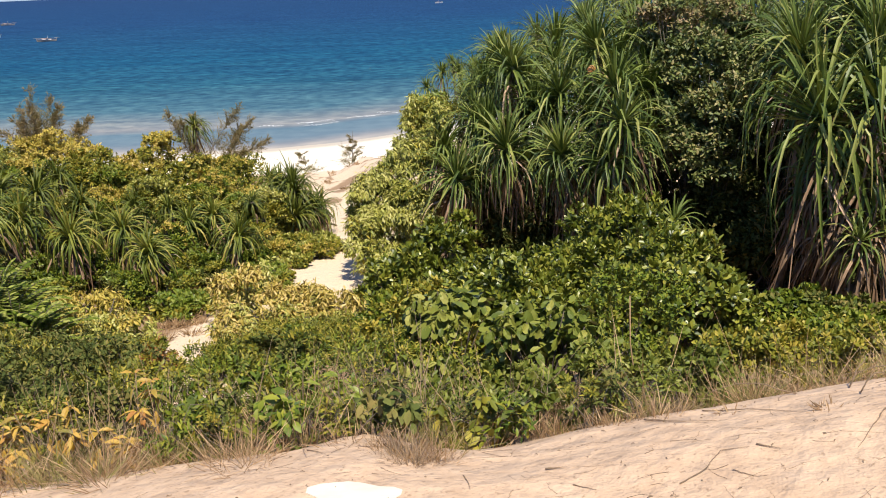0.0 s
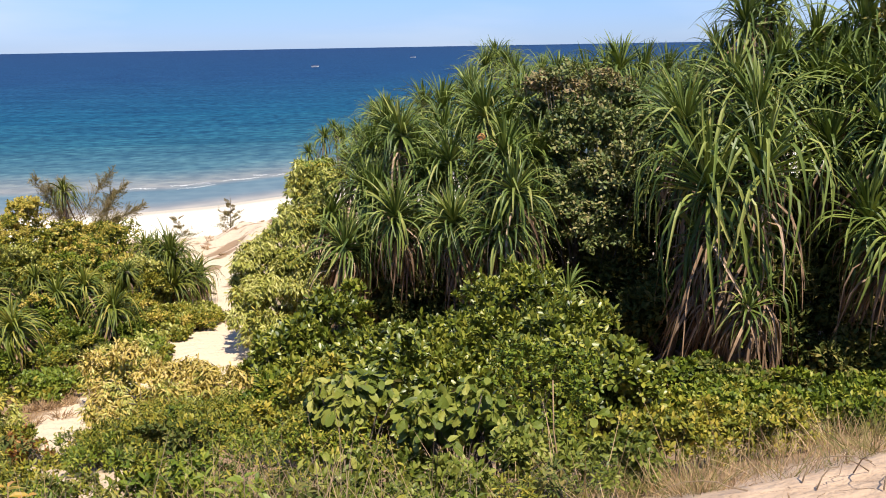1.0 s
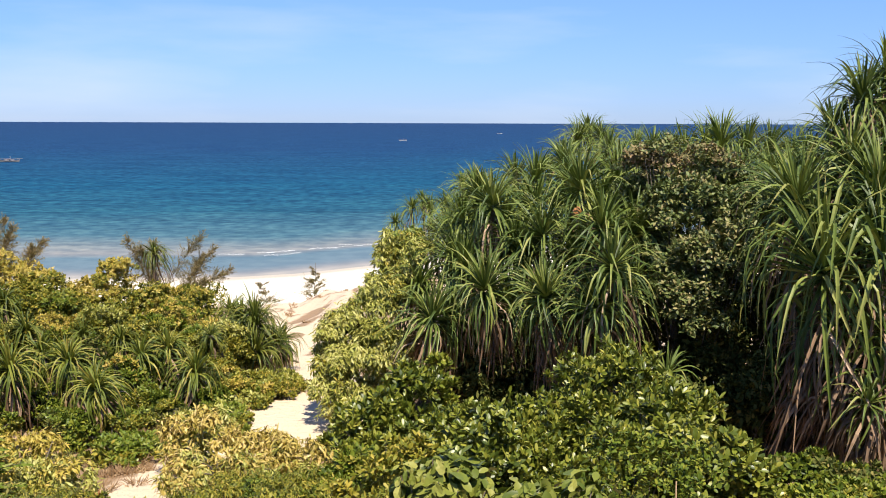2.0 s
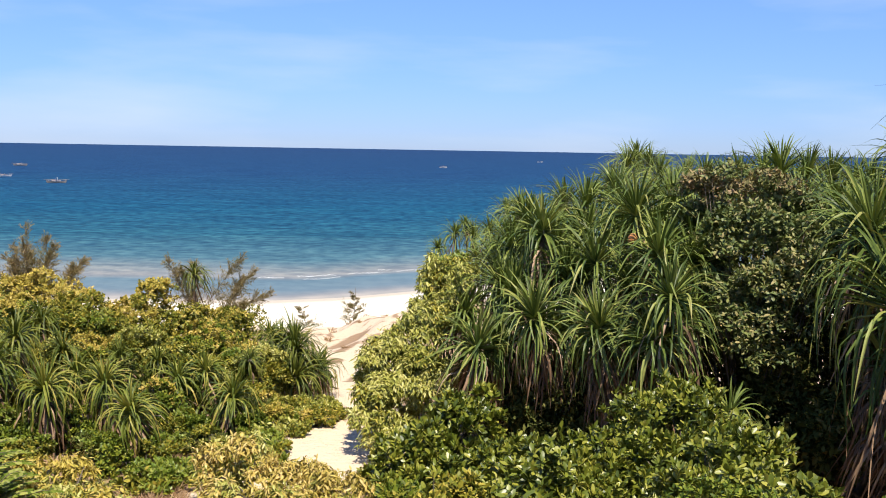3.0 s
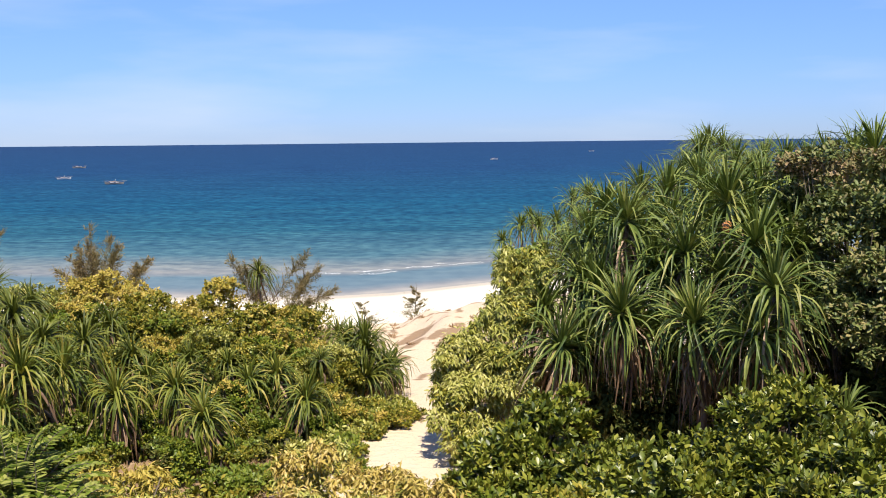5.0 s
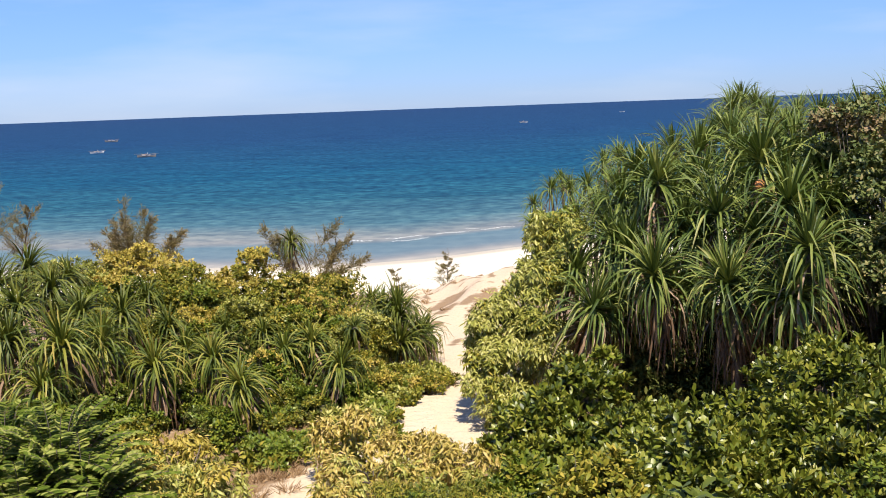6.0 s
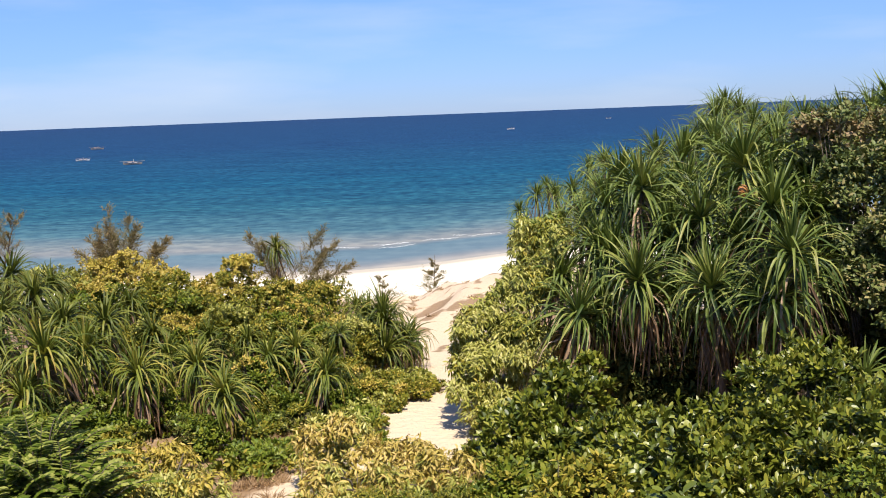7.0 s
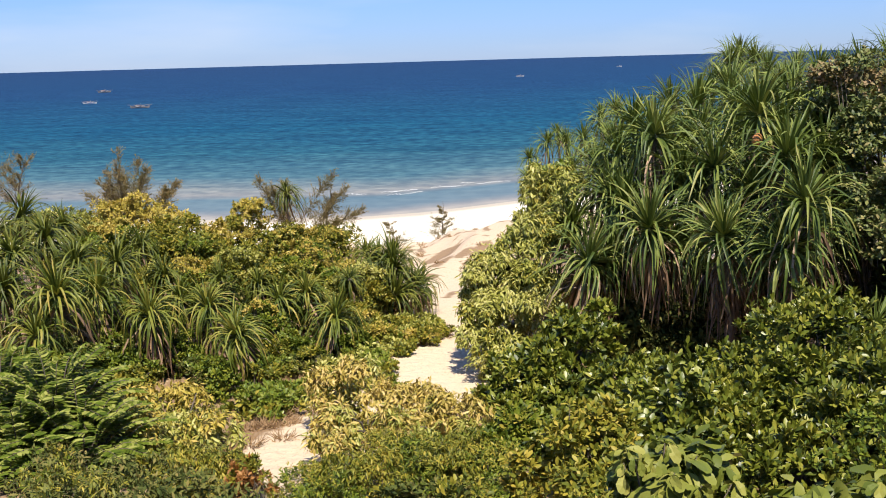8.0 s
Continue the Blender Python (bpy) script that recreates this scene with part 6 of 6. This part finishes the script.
for i in range(84):
    sx, sy = float(rng.uniform(-2.4, 0.3)), float(rng.uniform(3.6, 4.9))
    tuft(sx, sy, float(rng.uniform(0.28, 0.52)), 14, (TWIG, STRAW)[i % 2], "thin grey dry stems among the low plants", 800 + i, 0.4, 0.0028, "dry_stalks", "grass", "dry stalks")
for i in range(12):
    sx, sy = float(rng.uniform(-5.4, -1.4)), float(rng.uniform(27, 37))
    tuft(sx, sy, float(rng.uniform(0.08, 0.18)), 40, STRAW, "low dry grass tuft on the dune", 400 + i, 1.1, 0.02, group="dry tufts on the far dune")
for i in range(46):
    sx, sy = float(rng.uniform(-2.1, 1.5)), float(rng.uniform(3.55, 4.9))
    tuft(sx, sy, float(rng.uniform(0.12, 0.3)) * (0.55 if sx > 0.3 else 1.0), 40, STRAW if rng.random() < 0.3 else GRASS, "thin grass tuft among the low plants", 450 + i, float(rng.uniform(0.4, 1.0)), 0.0035, group="grass among the low plants")

for i in range(30):
    sx, sy = float(rng.uniform(-2.3, -0.8)), float(rng.uniform(3.25, 3.95))
    tuft(sx, sy, float(rng.uniform(0.08, 0.2)), 90, STRAW, "matted dry grass at the dune edge", 520 + i, 1.6, 0.003, group="matted dry grass")

for i in range(46):
    mx, my, sx_, sy_ = ((-3.9, 10.7, 0.15, 0.7), (-3.9, 12.2, 0.3, 0.8), (-3.75, 11.6, 0.15, 0.5), (-2.9, 16.6, 0.6, 0.3))[i % 4]
    sx, sy = float(rng.normal(mx, sx_)), float(rng.normal(my, sy_))
    tuft(sx, sy, float(rng.uniform(0.08, 0.18)), 90, STRAW, "matted dry grass beside the sandy path", 580 + i, 1.6, 0.009, group="matted dry grass")

lx, ly = -3.63, 14.42
for i in range(26):
    tuft(float(rng.normal(lx, 0.35)), float(rng.normal(ly, 0.45)), float(rng.uniform(0.07, 0.16)), 80, (STRAW, GRASS)[i % 2], "matted dry grass beside the sandy path", 900 + i, 1.5, 0.007, group="matted dry grass")
shrub([(lx - 0.25, ly + 0.1, gz(lx, ly) + 0.1, 0.35, 0.4, 0.2)], "low dark green creeper on the sand", "creeper", "creeper", twigs=420, per=6, leaf=0.06, mat=DARKLEAF, young=OLIVE, young_share=0.3, seed=361)
for i in range(80):
    sx = float(rng.uniform(0.5, 3.0))
    sy = 3.7 + 0.09 * max(0.0, sx - 0.6) + float(rng.uniform(-0.15, 1.9))
    tuft(sx, sy, float(rng.uniform(0.06, 0.14) if i % 3 == 0 else rng.uniform(0.1, 0.24)), 60, (STRAW, GRASS, STRAW)[i % 3], "thin green and brown grass on the slope behind the sand", 640 + i, float(rng.uniform(0.5, 1.1)), 0.003, group="grass behind the sand")


for i, (tx, ty, hh) in enumerate(((0.55, 3.75, 0.12), (0.75, 3.75, 0.11), (0.40, 3.75, 0.10), (0.32, 3.75, 0.12), (-0.82, 3.75, 0.12), (-0.88, 3.75, 0.09), (-0.19, 3.22, 0.11), (-0.23, 3.22, 0.10), (-0.13, 3.23, 0.10), (-0.29, 3.32, 0.09), (0.91, 3.75, 0.08), (0.62, 3.75, 0.14))):
    tuft(tx, ty, hh, 150, (STRAW, TWIG)[i % 3 == 1], "dense clump of dry brown stems at the sand edge", 1100 + i, 0.55, 0.0026, group="dry clumps at the sand edge")


def twig(points, r0, label="dry twig lying on the sand"):
    p = np.array(points, dtype=float)
    k = np.linspace(0, len(p) - 1, 4 * len(p))
    x, y = np.interp(k, range(len(p)), p[:, 0]), np.interp(k, range(len(p)), p[:, 1])
    x = x + rng.normal(0, 0.0018, len(k))
    z = ground(x, y) + r0 * 0.7
    line = np.stack([x, y, z], -1)
    o = line[0].copy()
    ob = new("twig", tubes_mesh("twig", [tube(line - o, np.linspace(r0, r0 * 0.3, len(k)) * 0.4, 5)], TWIG))
    ob.location = o
    return tagged(ob, label, "twig", "twigs on the sand")


twig([(0.68, 3.38), (0.76, 3.27), (0.90, 3.18)], 0.009, "thick grey dry stick lying on the sand")
twig([(0.66, 2.71), (0.75, 2.76), (0.83, 2.87), (0.92, 2.87)], 0.006)
twig([(0.90, 3.39), (1.05, 3.28), (1.20, 3.13)], 0.006)
twig([(1.42, 3.01), (1.31, 2.86), (1.22, 2.74)], 0.006)
twig([(-0.91, 4.77), (-0.86, 5.47), (-0.40, 3.34), (-0.29, 3.32)], 0.007)
twig([(-0.61, 3.37), (-0.52, 3.25)], 0.006)
twig([(0.83, 2.73), (0.88, 2.67), (0.92, 2.67)], 0.004)
twig([(0.95, 2.88), (1.01, 2.83)], 0.008)
twig([(0.34, 2.80), (0.41, 2.75)], 0.005)
twig([(0.27, 2.96), (0.33, 2.95)], 0.009, "dark dry leaf stalk on the sand")
twig([(-0.01, 2.99), (0.01, 2.83)], 0.005)
for i in range(170):
    sx, sy = float(rng.uniform(-1.6, 1.75)), float(rng.uniform(2.3, 3.35))
    a, ln = rng.uniform(0, 2 * np.pi), rng.uniform(0.015, 0.09)
    b = rng.normal(0, 0.5)
    twig([(sx, sy), (sx + math.cos(a) * ln, sy + math.sin(a) * ln), (sx + math.cos(a) * ln + math.cos(a + b) * ln, sy + math.sin(a) * ln + math.sin(a + b) * ln)], float(rng.uniform(0.001, 0.0026)), "small dry twig on the sand")

for i in range(85):
    sx, sy = float(rng.uniform(-1.2, 1.9)), float(rng.uniform(2.4, 3.4))
    a, ln = float(rng.uniform(0, 2 * np.pi)), float(rng.uniform(0.006, 0.02))
    line = np.array([(sx, sy, gz(sx, sy) + 0.002), (sx + 0.5 * math.cos(a) * ln, sy + 0.5 * math.sin(a) * ln, gz(sx, sy) + 0.004), (sx + math.cos(a) * ln, sy + math.sin(a) * ln, gz(sx, sy) + 0.001)])
    ob = new("bark_crumb", tubes_mesh("bark_crumb", [tube(line - line[0], [0.0008, 0.0021, 0.0009], 5)], TWIG))
    ob.location = line[0]
    tagged(ob, "tiny dark crumb of bark lying on the sand", "debris", "bark crumbs on the sand")

sx0, sy0, sz0 = 0.93, 4.90, 9.02
sx1, sy1, sz1 = 0.90, 4.90, 9.55
stalk = np.array([(sx0, sy0, gz(sx0, sy0) - 0.03), (sx0 + 0.01, sy0, sz0), (sx1 + 0.005, sy1, 0.5 * (sz0 + sz1)), (sx1, sy1, sz1)])
stalk_ob = new("dead_plant", tubes_mesh("dead_plant", [tube(stalk - stalk[0], [0.005, 0.005, 0.004, 0.003], 6)], STRAW))
stalk_ob.location = stalk[0]
tagged(stalk_ob, "single tall bleached dead stem among the shrubs", "plant")

# pile of dead brush where the sand meets the shrubs
for i in range(26):
    px, py = float(rng.normal(1.85, 0.22)), float(rng.normal(3.35, 0.14))
    a, ln = float(rng.uniform(0, 2 * np.pi)), float(rng.uniform(0.12, 0.34))
    qx, qy = px + math.cos(a) * ln, py + math.sin(a) * ln
    line = bend((px, py, gz(px, py) + 0.004), (qx, qy, gz(qx, qy) + float(rng.uniform(0.005, 0.1))), 0.05, 7, 0.006)
    ob = new("dead_branch", tubes_mesh("dead_branch", [tube(line - line[0], np.linspace(0.003, 0.001, 7), 5)], TWIG))
    ob.location = line[0]
    tagged(ob, "thin dead branch in a pile of brush on the sand", "branch", "pile of dead brush")
tuft(1.28, 3.12, 0.045, 90, STRAW, "flattened dead brown grass tuft on the sand", 700, 1.8, 0.004)
tuft(1.0, 3.3, 0.045, 60, STRAW, "flattened dead brown grass tuft on the sand", 701, 1.6, 0.004)


# thin pale overlay that paints the overexposed glare of a patch of sand
def glare_patch():
    r = np.random.default_rng(5)
    cx, cy = -0.38, 2.86
    k = 22
    a = np.linspace(0, 2 * np.pi, k, endpoint=False)
    rad = 1 + 0.16 * np.sin(3 * a + 1) + 0.08 * np.sin(5 * a) + r.normal(0, 0.06, k)
    x, y = cx + 0.15 * np.cos(a) * rad, cy - 0.03 + 0.11 * np.sin(a) * rad
    top = [(float(p), float(q), gz(p, q) + 0.003) for p, q in zip(x, y)]
    low = [(p, q, z - 0.03) for p, q, z in top]
    mid = (float(cx), float(cy), gz(cx, cy) + 0.008)
    v = top + low + [mid]
    f = [(i, (i + 1) % k, 2 * k) for i in range(k)] + [(i, k + i, k + (i + 1) % k, (i + 1) % k) for i in range(k)]
    tagged(new("sheet", mesh_from("sheet", v, f, GLARE)), "thin pale overlay standing in for a glaring patch of sand", "sheet")


glare_patch()

# ---- fishing boats ----
def boat(x, y, length, turn, label, paint, cabin=True):
    ob = thing("fishing_boat", (x, y, 0.0), label, "boat", "anchored fishing boats")
    ob.rotation_euler = (0, 0, radians(turn))
    L, W, H = length, length * 0.2, length * 0.085
    v, f, k = [], [], 9
    for i in range(k):
        s = i / (k - 1)
        w = W / 2 * math.sin(math.pi * (0.12 + 0.86 * s)) ** 0.6
        lift = H * (0.55 * abs(2 * s - 1) ** 2.2)
        xx = (s - 0.5) * L
        v += [(xx, -w, H + lift), (xx * 0.94, -w * 0.6, 0.05), (xx * 0.92, 0, -0.2), (xx * 0.94, w * 0.6, 0.05), (xx, w, H + lift), (xx, 0, H * 0.75 + lift)]
    for i in range(k - 1):
        for j in range(6):
            a, b = i * 6 + j, i * 6 + (j + 1) % 6
            f.append((a, b, b + 6, a + 6))
    f += [tuple(range(5, -1, -1)), tuple(range(6 * (k - 1), 6 * k))]
    part("hull", mesh_from("hull", v, f, paint), ob)

    def box(name, cx, cz, sx, sy, sz, mat):
        bm = bmesh.new()
        bmesh.ops.create_cube(bm, size=1.0, matrix=Matrix.Translation((cx, 0, cz)) @ Matrix.Diagonal((sx, sy, sz, 1)))
        bmesh.ops.bevel(bm, geom=bm.edges[:], offset=min(sx, sy, sz) * 0.12, segments=1, affect="EDGES")
        me = bpy.data.meshes.new(name)
        bm.to_mesh(me)
        bm.free()
        me.materials.append(mat)
        part(name, me, ob)

    if cabin:
        box("cabin", -L * 0.12, H * 1.35, L * 0.2, W * 0.55, H * 0.8, WHITE)
        box("cabin_roof", -L * 0.12, H * 1.82, L * 0.28, W * 0.75, H * 0.14, RED)
    box("engine_hatch", L * 0.16, H * 1.05, L * 0.14, W * 0.5, H * 0.5, WHITE)
    part("mast", tubes_mesh("mast", [tube([(L * 0.05, 0, H), (L * 0.05, 0, H * 3.2)], [0.05, 0.03], 6)], WHITE), ob)
    for s in (-1, 1):
        part("boom", tubes_mesh("boom", [tube(bend((L * 0.1, 0, H * 1.5), (L * 0.62 * s, W * 0.5 * s, H * 2.0), 0.1, 5), 0.05, 5)], HULL), ob)
        part("net_pole", tubes_mesh("net_pole", [tube(bend((0, 0, H * 1.4), (L * 0.2 * s, W * 2.0 * s, H * 1.6), 0.1, 5), 0.05, 5)], HULL), ob)


boat(-106.8, 260.3, 5.2, 15, "weathered fishing boat with a pale hull and outstretched booms", HULL)
boat(-139.3, 299.9, 4.4, 35, "small white fishing boat with a mast and side booms", WHITE)
boat(-195.0, 435.7, 6.0, 10, "distant weathered fishing boat with outstretched booms", HULL)
boat(-6.1, 543.4, 4.8, 30, "small white fishing boat far out on the sea", WHITE)
boat(75.4, 853.4, 5.0, 20, "tiny distant fishing boat near the horizon", WHITE, False)
